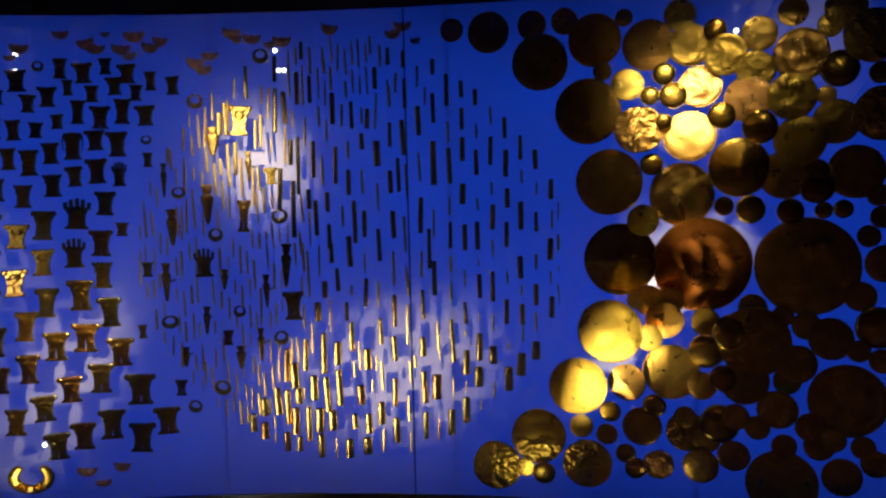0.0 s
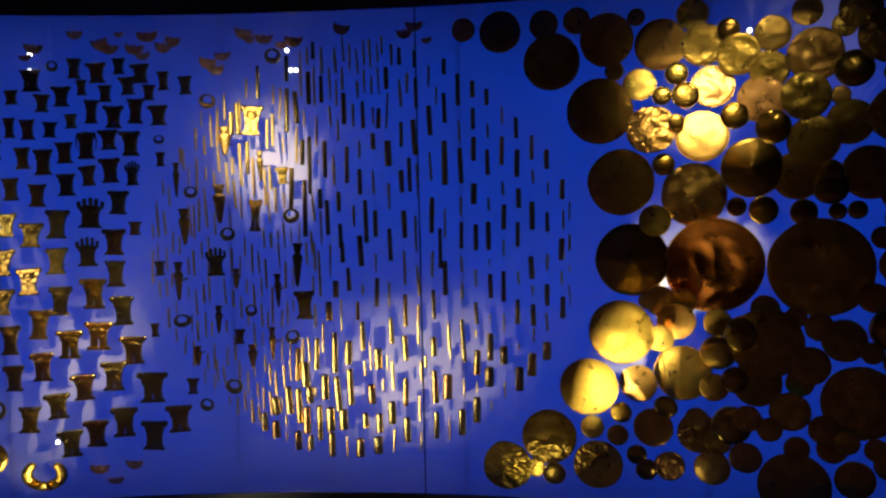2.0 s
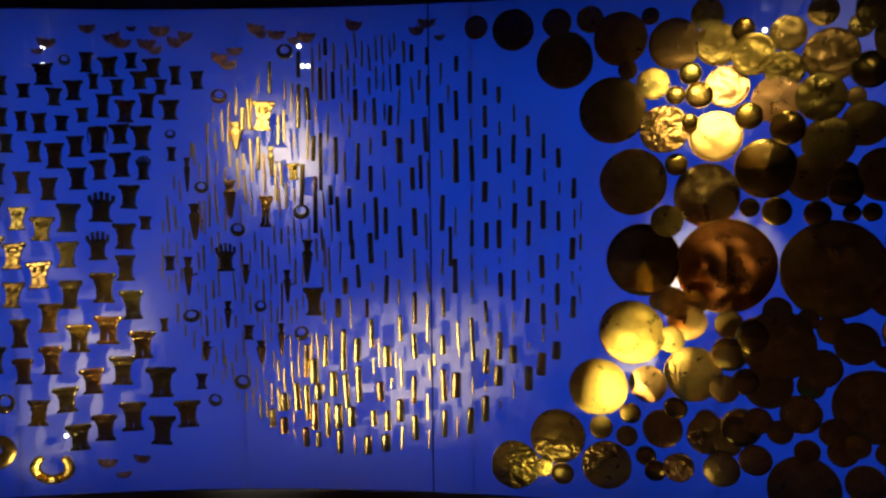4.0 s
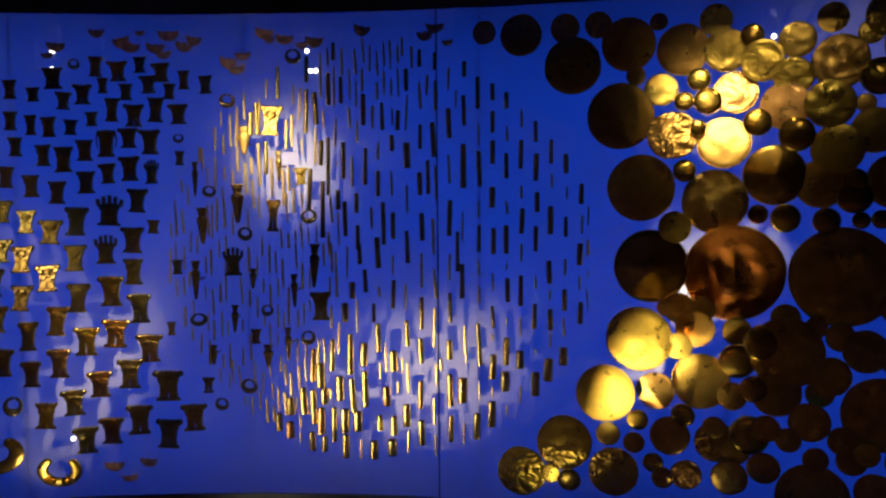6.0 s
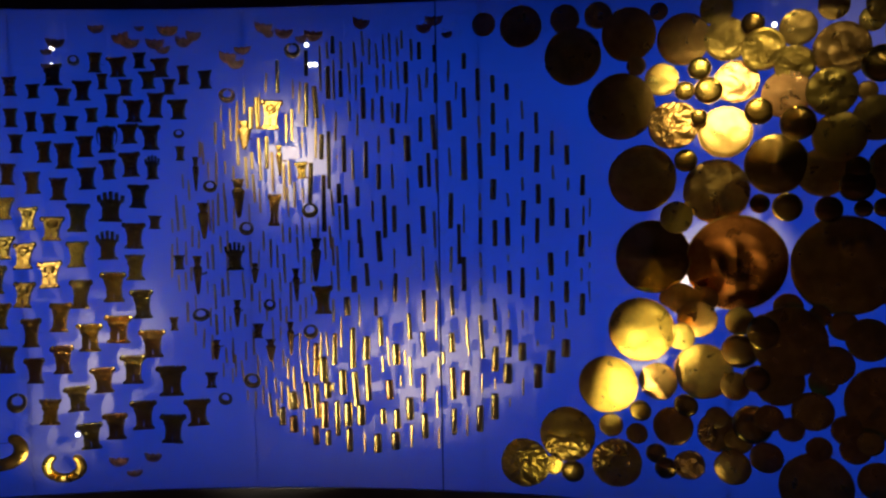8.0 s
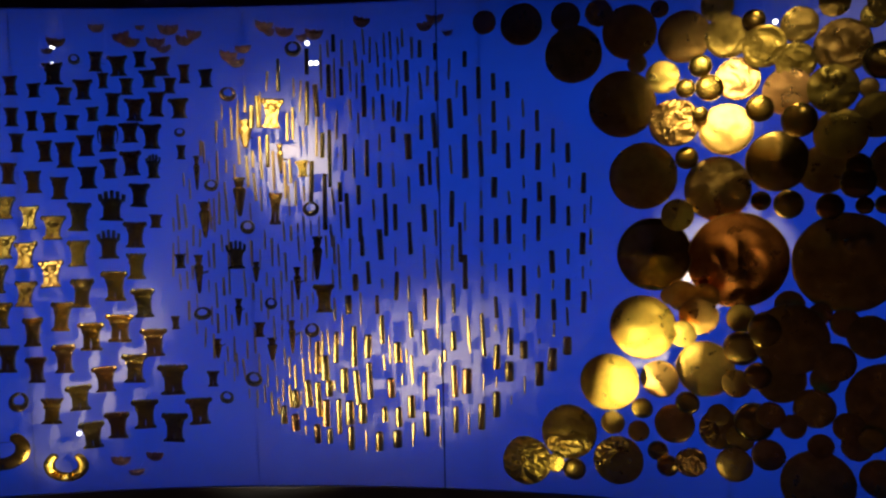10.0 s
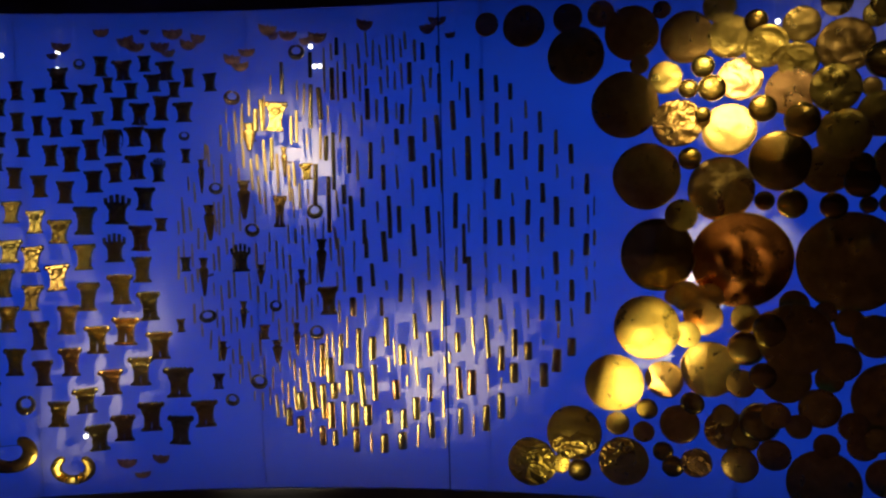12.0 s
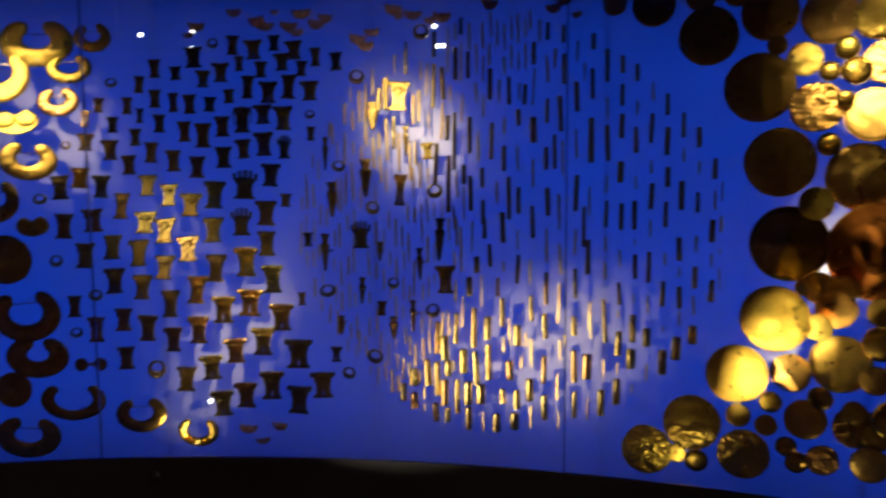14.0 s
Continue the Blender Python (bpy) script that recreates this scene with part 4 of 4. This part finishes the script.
def figure_outline(kind):
    """Outline of a figure of height 1 and width 1: flared crown, broad body, parted or joined legs, spread foot."""
    half = [(0.47, 0.32), (0.40, 0.22), (0.345, 0.06), (0.32, -0.14), (0.33, -0.32), (0.37, -0.40), (0.43, -0.43), (0.43, -0.5), (0.02, -0.5), (0.02, -0.30), (0.008, -0.16)]
    if kind == "C":
        half = [(0.5, 0.46), (0.49, 0.40), (0.39, 0.30), (0.325, 0.12), (0.305, -0.16), (0.33, -0.36), (0.40, -0.42), (0.42, -0.5)]
    if kind == "B":
        half = [(0.46, 0.2), (0.42, 0.12), (0.35, 0.03), (0.31, -0.1), (0.30, -0.26), (0.33, -0.39), (0.41, -0.44), (0.41, -0.5)]
    if kind == "E":
        half = [(0.48, 0.36), (0.44, 0.26), (0.35, 0.16), (0.32, -0.05), (0.33, -0.3), (0.36, -0.40), (0.45, -0.43), (0.46, -0.5), (0.05, -0.5), (0.05, -0.3), (0.02, -0.06)]
    scallop = [(-0.34, 0.41), (-0.28, 0.44), (-0.20, 0.455), (-0.13, 0.42), (-0.07, 0.45), (0, 0.46), (0.07, 0.45), (0.13, 0.42), (0.20, 0.455), (0.28, 0.44), (0.34, 0.41)]
    top = {"A": scallop, "C": [(-0.42, 0.5), (-0.30, 0.475), (-0.15, 0.49), (0, 0.48), (0.15, 0.49), (0.30, 0.475), (0.42, 0.5)], "B": [(-0.25, 0.24), (0, 0.26), (0.25, 0.24)],
           "D": [(-0.3, 0.45), (0, 0.48), (0.3, 0.45)], "E": scallop}[kind]
    return top + half + [(-x, z) for x, z in half[::-1]]


def figure_mesh(kind, seed):
    """A cast figure: crown with scrolls, goggle eyes, nose and mouth, folded arms, legs and a foot plate."""
    bm = bmesh.new()
    rd = random.Random(seed)
    plate(bm, figure_outline(kind), -0.10, 0.06)
    if kind in "AE":
        for sx in (-1, 1):
            scroll = Matrix.Translation((sx * 0.44, 0, 0.395)) @ pose(0, 0, 0, 90, 0, 0) @ Matrix.Diagonal((1, 0.8, 1, 1))
            lathe(bm, [(0.04, -0.05), (0.12, -0.04), (0.14, 0.04), (0.12, 0.14), (0.07, 0.18), (0.05, 0.13)], 14, scroll)
        for x in (-0.24, -0.08, 0.08, 0.24):
            bulge(bm, x, 0.45, 0.075, 0.06, 0.12, -0.01, 8, 4)
        bar(bm, 0, 0.355, 0.72, 0.045, 0.06, -0.09)
    if kind == "C":
        bar(bm, 0, 0.43, 0.9, 0.07, 0.07, -0.08)
        for x in (-0.43, -0.22, 0.0, 0.22, 0.43):
            bulge(bm, x, 0.475, 0.075, 0.05, 0.08, -0.02, 8, 3)
        bar(bm, 0, 0.34, 0.66, 0.04, 0.05, -0.09)
    if kind == "B":
        for x, h in ((-0.44, 0.34), (-0.22, 0.44), (0.0, 0.48), (0.22, 0.44), (0.44, 0.34)):
            bar(bm, x, 0.16 + h / 2 - 0.06, 0.17, h - 0.08, 0.10, 0.03, -x * 24)
    if kind == "D":
        for sx in (-1, 1):
            prev = None
            for i in range(9):
                t = i / 8 * math.pi
                c = Vector((sx * (0.36 + 0.16 * math.sin(t)), 0, 0.1 + 0.34 * math.cos(t)))
                ring = [bm.verts.new(c + Vector((0.045 * math.cos(q) * sx, 0.05 * math.sin(q), 0.03 * math.cos(q)))) for q in (0, 1.57, 3.14, 4.71)]
                if prev:
                    for k in range(4):
                        bm.faces.new((prev[k], prev[(k + 1) % 4], ring[(k + 1) % 4], ring[k]))
                prev = ring
    low = 0.0 if kind != "B" else -0.08
    bulge(bm, 0, 0.17 + low, 0.28, 0.17, 0.10, -0.09, 14, 5)
    for sx in (-1, 1):
        bulge(bm, sx * 0.15, 0.235 + low, 0.10, 0.055, 0.09, -0.15, 12, 4)
        bar(bm, sx * 0.15, 0.305 + low, 0.24, 0.035, 0.12, -0.11, sx * 9)
        bulge(bm, sx * 0.33, 0.16 + low, 0.06, 0.07, 0.06, -0.08, 8, 3)
        bar(bm, sx * 0.175, -0.27, 0.30, 0.34, 0.07, -0.09)
        bar(bm, sx * 0.15, -0.04, 0.30, 0.055, 0.08, -0.10, -sx * rd.uniform(14, 26))
        bar(bm, sx * 0.17, -0.45, 0.17, 0.05, 0.12, -0.09)
    bar(bm, 0, 0.165 + low, 0.09, 0.17, 0.12, -0.16)
    bar(bm, 0, 0.055 + low, 0.30, 0.045, 0.09, -0.12)
    bar(bm, 0, -0.12, 0.52, 0.035, 0.05, -0.10)
    bar(bm, 0, -0.468, 0.90, 0.085, 0.05, -0.09)
    bar(bm, 0, -0.468, 0.88, 0.07, 0.08, 0.0)
    for v in bm.verts:
        v.co += Vector((noise.noise(v.co * 3 + Vector((seed, 0, 0))), 0, noise.noise(v.co * 3 + Vector((0, seed, 0))))) * 0.022
    post(bm, 0.05, 1.14, 0.012)
    return mesh_of("votive_figure", bm, GOLD_CAST)


FIGURE_WORDS = {"A": "scrolled crown", "B": "spiked crown", "C": "plain flared top", "D": "looped arms", "E": "parted legs"}
figure_meshes = {k: [figure_mesh(k, s + ord(k)) for s in range(3)] for k in "ABCDE"}
for i, (a, z, w, h, kind) in enumerate(rows_of(FIGURES)):
    ob = new("votive_figure", figure_meshes[kind][i % 3])
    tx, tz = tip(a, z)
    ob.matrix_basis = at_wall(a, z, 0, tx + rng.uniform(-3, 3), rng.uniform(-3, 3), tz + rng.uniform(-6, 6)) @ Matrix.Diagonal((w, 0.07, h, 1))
    tagged(ob, "small cast gold figure with %s on the blue wall" % FIGURE_WORDS[kind], "figurine", "cast figures on the blue wall")

# ---- pendants with a head and a long point ----


def drop_mesh():
    bm = bmesh.new()
    m = Matrix.Diagonal((1, 0.6, 1, 1))
    lathe(bm, [(0.06, -0.5), (0.16, -0.45), (0.27, -0.25), (0.38, 0.0), (0.47, 0.15), (0.44, 0.21), (0.27, 0.255), (0.26, 0.275), (0.34, 0.32), (0.36, 0.40), (0.30, 0.46), (0.15, 0.5)], 12, m)
    for sx in (-1, 1):
        bulge(bm, sx * 0.16, 0.37, 0.1, 0.03, 0.1, -0.22, 8, 3)
        bulge(bm, sx * 0.34, 0.46, 0.14, 0.04, 0.1, 0.0, 8, 3)
    bar(bm, 0, 0.3, 0.3, 0.02, 0.08, -0.24)
    bar(bm, 0, 0.08, 0.12, 0.24, 0.1, -0.24)
    post(bm, 0.1, 3.4, 0.04)
    return mesh_of("pointed_pendant", bm, GOLD_CAST, False)


drop = drop_mesh()
for a, z, w, h in rows_of(DROPS):
    ob = new("pointed_pendant", drop)
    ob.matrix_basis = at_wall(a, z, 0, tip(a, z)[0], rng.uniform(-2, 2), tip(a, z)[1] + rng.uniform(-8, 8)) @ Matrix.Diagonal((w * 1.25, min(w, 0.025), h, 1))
    tagged(ob, "long pointed gold pendant with a small modelled head", "pendant", "pendants on the blue wall")

# ---- nose rings ----


def ring_mesh():
    """An open ring of width and height 1, thick below and thin at the gap on top."""
    bm = bmesh.new()
    n, seg, rings = 40, 10, []
    for i in range(n + 1):
        t = radians(94 + 352 * i / n)
        thick = 0.085 + 0.115 * (0.5 - 0.5 * math.sin(t)) ** 1.2
        c = Vector((math.cos(t), 0, math.sin(t)))
        rings.append([bm.verts.new(c * (0.5 - thick) + c * thick * math.cos(2 * math.pi * k / seg) + Vector((0, thick * math.sin(2 * math.pi * k / seg), 0))) for k in range(seg)])
    for u, v in zip(rings, rings[1:]):
        for k in range(seg):
            bm.faces.new((u[k], u[(k + 1) % seg], v[(k + 1) % seg], v[k]))
    bm.faces.new(rings[0]), bm.faces.new(rings[-1][::-1])
    return mesh_of("nose_ring", bm, GOLD_TUBE, True)


ring = ring_mesh()
for a, z, w, h in rows_of(RINGS):
    ob = new("nose_ring", ring)
    ob.matrix_basis = at_wall(a, z, 0, rng.uniform(-8, 8), rng.uniform(-14, 14), rng.uniform(-10, 10)) @ Matrix.Diagonal((w, w, h, 1))
    st = stud_for(ob, 0.08, 0.0007)
    st.location = (0, 0, -0.38)
    tagged(ob, "small open gold nose ring, thicker below, on the blue wall", "ring", "rings on the blue wall")

# ---- boat-shaped crescents ----


def crescent_mesh():
    """A bowl-shaped sheet with raised wing tips and three small points along its upper edge."""
    bm = bmesh.new()
    n = 14
    low = [(0.5 * math.cos(math.pi + math.pi * i / n), 0.34 + 0.84 * math.sin(math.pi + math.pi * i / n)) for i in range(n + 1)]
    high = [(0.49, 0.48), (0.36, 0.36), (0.27, 0.42), (0.20, 0.30), (0.09, 0.30), (0.05, 0.44), (-0.05, 0.44), (-0.09, 0.30), (-0.20, 0.30), (-0.27, 0.42), (-0.36, 0.36), (-0.49, 0.48)]
    plate(bm, low + high, -0.04, 0.03)
    for x, w in ((0, 0.2), (-0.26, 0.11), (0.26, 0.11)):
        bulge(bm, x, -0.05 + abs(x) * 0.5, w, w * 1.1, 0.07, -0.035, 12, 4)
    return mesh_of("crescent_ornament", bm, TARNISHED)


crescent = crescent_mesh()
for a, z, w, h in rows_of(CRESCENTS):
    ob = new("crescent_ornament", crescent)
    ob.matrix_basis = at_wall(a, z, 0, rng.uniform(-6, 6), rng.uniform(-12, 12), rng.uniform(-10, 10)) @ Matrix.Diagonal((w * 1.08, 0.05, h * 1.15, 1))
    stud_for(ob, 0.08, 0.0007)
    tagged(ob, "tiny boat-shaped gold crescent hung on the blue wall", "nose ornament", "crescents on the blue wall")

# ---- open collars and heart-shaped plates ----


def collar_mesh(hole, ribs):
    """A broad open collar of width and height 1 with rounded lobes either side of the gap on top."""
    bm = bmesh.new()
    n, rows = 72, 8
    gap = 12 + (hole - 0.34) * 100
    grid_f, grid_b = [], []
    arc = radians(180 - gap)
    for i in range(n + 1):
        # steps crowd towards the two rounded ends
        e = -math.cos(math.pi * i / n) * arc
        t = e - math.pi / 2
        c, s = math.cos(t), math.sin(t)
        broad = (0.5 - 0.5 * hole) / 2 * (1.03 - 0.17 * s)
        mid = 0.5 - broad
        left = (arc - abs(e)) * mid
        half = broad * math.sqrt(max(0.0004, 1 - max(0.0, 1 - left / broad) ** 2))
        fr, bk = [], []
        for j in range(rows + 1):
            k = j / rows
            q = Vector((c, 0, s)) * (mid + half * (1 - 2 * k))
            h = (0.05 * math.sin(math.pi * k) ** 0.5) * half / broad + 0.012 * noise.noise(q * 7)
            if ribs and s < -0.6:
                h += 0.05 * math.sin(t * 26) * math.sin(math.pi * k)
            fr.append(bm.verts.new((q.x, -h, q.z))), bk.append(bm.verts.new((q.x, -h + 0.02, q.z)))
        grid_f.append(fr), grid_b.append(bk)
    for g in (grid_f, grid_b):
        for u, v in zip(g, g[1:]):
            for j in range(rows):
                bm.faces.new((u[j], u[j + 1], v[j + 1], v[j]))
    for u, v, x, y in zip(grid_f, grid_f[1:], grid_b, grid_b[1:]):
        bm.faces.new((u[0], v[0], y[0], x[0])), bm.faces.new((u[-1], v[-1], y[-1], x[-1]))
    for u, x in ((grid_f[0], grid_b[0]), (grid_f[-1], grid_b[-1])):
        for j in range(rows):
            bm.faces.new((u[j], u[j + 1], x[j + 1], x[j]))
    return mesh_of("gold_collar", bm, GOLD_SHEET, True)


for i, (a, z, w, h, hole) in enumerate(rows_of(COLLARS)):
    ob = new("gold_collar", collar_mesh(hole, i == 0))
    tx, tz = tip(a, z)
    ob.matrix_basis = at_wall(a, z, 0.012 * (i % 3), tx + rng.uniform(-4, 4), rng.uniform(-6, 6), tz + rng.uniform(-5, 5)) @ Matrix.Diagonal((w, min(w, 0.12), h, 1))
    st = stud_for(ob, 0.08 + 0.012 * (i % 3))
    st.location = (0, -0.05, -0.38)
    if 0.35 < hole < 0.56 and i:
        bm = bmesh.new()
        lathe(bm, [(0.011, -0.42 * hole), (0.011, 0.42 * hole)], 6, Matrix.Translation((0, 0.01, 0.5 * hole * 0.86)) @ pose(0, 0, 0, 0, 90, 0))
        part("wire", bm, GOLD_TUBE, ob, "thin gold wire across the opening", True)
    tagged(ob, "open gold collar with ribbed lower edge" if i == 0 else "broad open gold collar, crescent-shaped, on the blue wall", "collar", "collars on the blue wall")


def heart_mesh():
    bm = bmesh.new()
    out = []
    for i in range(48):
        t = 2 * math.pi * i / 48
        x, z = 0.5 * math.cos(t), 0.5 * math.sin(t)
        if z > 0:
            z -= 0.26 * math.exp(-(x / 0.15) ** 2)
        out.append((x, z))
    plate(bm, out, -0.03, 0.03)
    for sx in (-1, 1):
        bulge(bm, sx * 0.23, 0.06, 0.24, 0.32, 0.05, -0.025, 16, 5)
    return mesh_of("heart_plate", bm, GOLD_SHEET, True)


heart = heart_mesh()
for a, z, w, h in rows_of(HEARTS):
    ob = new("heart_plate", heart)
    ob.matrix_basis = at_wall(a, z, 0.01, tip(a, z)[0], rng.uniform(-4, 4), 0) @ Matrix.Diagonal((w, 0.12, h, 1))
    stud_for(ob, 0.09)
    tagged(ob, "heart-shaped gold breast plate on the blue wall", "breast plate", "collars on the blue wall")

bm = bmesh.new()
for sx in (-1, 1):
    lathe(bm, [(0.004, 0.006), (0.016, 0.004), (0.021, -0.002), (0.024, 0.0), (0.024, 0.003), (0.004, 0.010)], 20, Matrix.Translation((sx * 0.033, 0, 0)) @ pose(0, 0, 0, 90, 0, 0))
bar(bm, 0, 0, 0.03, 0.012, 0.006, 0.002)
double = new("double_disc_ornament", mesh_of("double_disc_ornament", bm, GOLD_CAST, True))
double.matrix_basis = at_wall(-13.7, 0.928)
stud_for(double, 0.08, 0.002)
tagged(double, "dark gold ornament of two small joined discs", "ornament")

# ---- rolled tubes and thin pins ----


def tube_mesh(name, profile, seg, wall, mat):
    """A hollow tube of height 1 and diameter 1, open at both ends, with a rolled seam."""
    bm = bmesh.new()
    outer, inner = [], []
    for r, z in profile:
        outer.append([bm.verts.new((r * math.cos(2 * math.pi * i / seg), r * math.sin(2 * math.pi * i / seg) - (0.04 if i == 0 else 0), z)) for i in range(seg)])
        inner.append([bm.verts.new((r * wall * math.cos(2 * math.pi * i / seg), r * wall * math.sin(2 * math.pi * i / seg), z)) for i in range(seg)])
    for g in (outer, inner):
        for u, v in zip(g, g[1:]):
            for i in range(seg):
                bm.faces.new((u[i], u[(i + 1) % seg], v[(i + 1) % seg], v[i]))
    for k in (0, -1):
        for i in range(seg):
            bm.faces.new((outer[k][i], outer[k][(i + 1) % seg], inner[k][(i + 1) % seg], inner[k][i]))
    return mesh_of(name, bm, mat, True)


tubes = [tube_mesh("tube_bead", pr, 14, 0.84, GOLD_TUBE) for pr in (
    [(0.49, -0.5), (0.5, -0.48), (0.5, 0.0), (0.49, 0.48), (0.48, 0.5)],
    [(0.51, -0.5), (0.5, -0.45), (0.46, 0.1), (0.43, 0.48), (0.42, 0.5)],
    [(0.44, -0.5), (0.46, -0.46), (0.5, 0.0), (0.47, 0.46), (0.45, 0.5)])]
pins = [tube_mesh("thin_pin", pr, 8, 0.6, GOLD_PIN) for pr in (
    [(0.5, -0.5), (0.5, 0.0), (0.46, 0.5)], [(0.36, -0.5), (0.46, -0.1), (0.5, 0.5)], [(0.48, -0.5), (0.5, 0.1), (0.34, 0.5)])]
for bands, meshes, name, label, cat, group in ((TUBES, tubes, "tube_bead", "hollow rolled gold tube bead hung upright", "bead", "tube beads on the blue wall"),
                                              (PINS, pins, "thin_pin", "thin upright gold pin before the blue wall", "pin", "thin pins on the blue wall")):
    for i, (a, z, h, w) in enumerate(rows_of(bands)):
        ob = new(name, meshes[rng.randrange(3)])
        broad = (1.48 if z < 1.1 else 1.12) if name == "tube_bead" else 0.95
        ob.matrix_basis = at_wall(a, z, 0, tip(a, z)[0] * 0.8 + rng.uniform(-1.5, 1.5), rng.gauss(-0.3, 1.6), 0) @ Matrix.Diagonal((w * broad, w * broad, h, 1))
        stud_for(ob, 0.08, 0.0005)
        tagged(ob, label, cat, group)

# ---- lamps ----


def case_spotlight(a, z, off, a2, z2):
    """A small dark unseen spotlight head round a lamp of the case, with its clamp."""
    base = at_wall(a, z, off).translation
    root = tagged(new("case_spotlight"), "small dark unseen spotlight set inside the display case", "spotlight", "case spotlights")
    root.matrix_basis = look(base, at_wall(a2, z2).translation)
    bm = bmesh.new()
    lathe(bm, [(0.016, 0.004), (0.018, 0.02), (0.018, 0.05), (0.010, 0.06)], 14)
    part("housing", bm, DARK_PAINT, root)
    return root


for a, z, off, a2, z2, *_ in SPOTS:
    case_spotlight(a, z, off, a2, z2)


def track_spotlight(x, y, z, a2, z2):
    """An unseen black spotlight on a stem, hung from the ceiling or standing low on the floor."""
    foot = CEILING if z > 2 else 0.0
    root = tagged(new("track_spotlight"), "unseen black spotlight on a stem under the dark ceiling" if foot else "low black spotlight added unseen on a foot before the case", "spotlight", "room spotlights")
    root.matrix_basis = pose(x, y, foot)
    bm = bmesh.new()
    d = 1 if z > foot else -1
    ends = [(0.05, 0.0), (0.05, 0.012 * d), (0.008, 0.016 * d), (0.008, z - foot - 0.02 * d)]
    lathe(bm, ends, 14)
    part("stem", bm, DARK_PAINT, root, "", True)
    bm = bmesh.new()
    aim = pose(-x, -y, -foot) @ look(Vector((x, y, z)), at_wall(a2, z2).translation)
    lathe(bm, [(0.055, 0.004), (0.058, 0.02), (0.058, 0.10), (0.03, 0.14)], 18, aim)
    part("housing", bm, DARK_PAINT, root, "", True)


for x, y, z, a2, z2, *_ in TRACK:
    track_spotlight(x, y, z, a2, z2)


def fill_lamp(x, y, back):
    """Slim unseen fill lamp added under the ceiling: rod, frosted stem and dim lens."""
    root = tagged(new("fill_lamp"), "unseen thin hanging fill lamp with frosted stem and dim lens", "pendant lamp", "hanging lamps")
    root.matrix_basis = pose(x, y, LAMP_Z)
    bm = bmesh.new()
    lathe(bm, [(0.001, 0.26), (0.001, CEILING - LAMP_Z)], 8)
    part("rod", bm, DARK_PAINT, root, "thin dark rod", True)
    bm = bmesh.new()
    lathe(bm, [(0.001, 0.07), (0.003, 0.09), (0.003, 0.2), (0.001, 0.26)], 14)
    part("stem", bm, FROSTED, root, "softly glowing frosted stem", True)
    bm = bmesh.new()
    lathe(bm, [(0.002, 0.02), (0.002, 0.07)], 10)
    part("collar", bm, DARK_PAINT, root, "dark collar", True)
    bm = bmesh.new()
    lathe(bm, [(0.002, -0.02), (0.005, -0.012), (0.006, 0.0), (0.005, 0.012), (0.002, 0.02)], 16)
    part("lens", bm, LENS, root, "faintly glowing warm lens", True)
    data = bpy.data.lights.new("fill_bulb", "SPOT")
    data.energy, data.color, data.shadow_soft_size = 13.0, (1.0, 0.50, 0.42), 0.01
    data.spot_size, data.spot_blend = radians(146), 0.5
    ob = new("fill_bulb", data)
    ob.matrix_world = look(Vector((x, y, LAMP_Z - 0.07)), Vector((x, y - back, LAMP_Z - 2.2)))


for k, (x, y) in enumerate(FILL_LAMPS):
    fill_lamp(x, y, 1.6 if k % 2 else 0.01)


def dot_glint(a, z, stem):
    """A small glowing bead on a panel stud for a reflected lamp, some with a streak above."""
    root = tagged(new("dot_glint"), "tiny glowing bead for a lamp's reflection in the glass", "pin light", "pin lights")
    root.matrix_basis = at_wall(a, z, -0.05)
    bm = bmesh.new()
    lathe(bm, [(0.003, -0.03), (0.003, 0.0), (0.006, 0.002)], 10, pose(0, 0, 0, 90, 0, 0))
    part("stud", bm, STEEL, root, "", True)
    bm = bmesh.new()
    bulge(bm, 0, 0, 0.0075, 0.0075, 0.007, -0.002, 12, 4)
    part("lens", bm, GLINT_GLOW, root, "glowing white bead for a reflected lamp", True)
    if stem:
        # added lamp that lights the panel for the pale streak above the dot
        data = bpy.data.lights.new("streak_lamp", "SPOT")
        data.energy, data.color, data.spot_size, data.spot_blend, data.shadow_soft_size = 0.16, (1.0, 0.95, 0.85), radians(20), 1.0, 0.002
        ob = new("streak_lamp", data)
        ob.matrix_world = look(at_wall(a, z + 0.014, -0.035).translation, at_wall(a, z + 0.075, -0.08).translation)


for a, z, stem in DOT_GLINTS:
    dot_glint(a, z, stem)
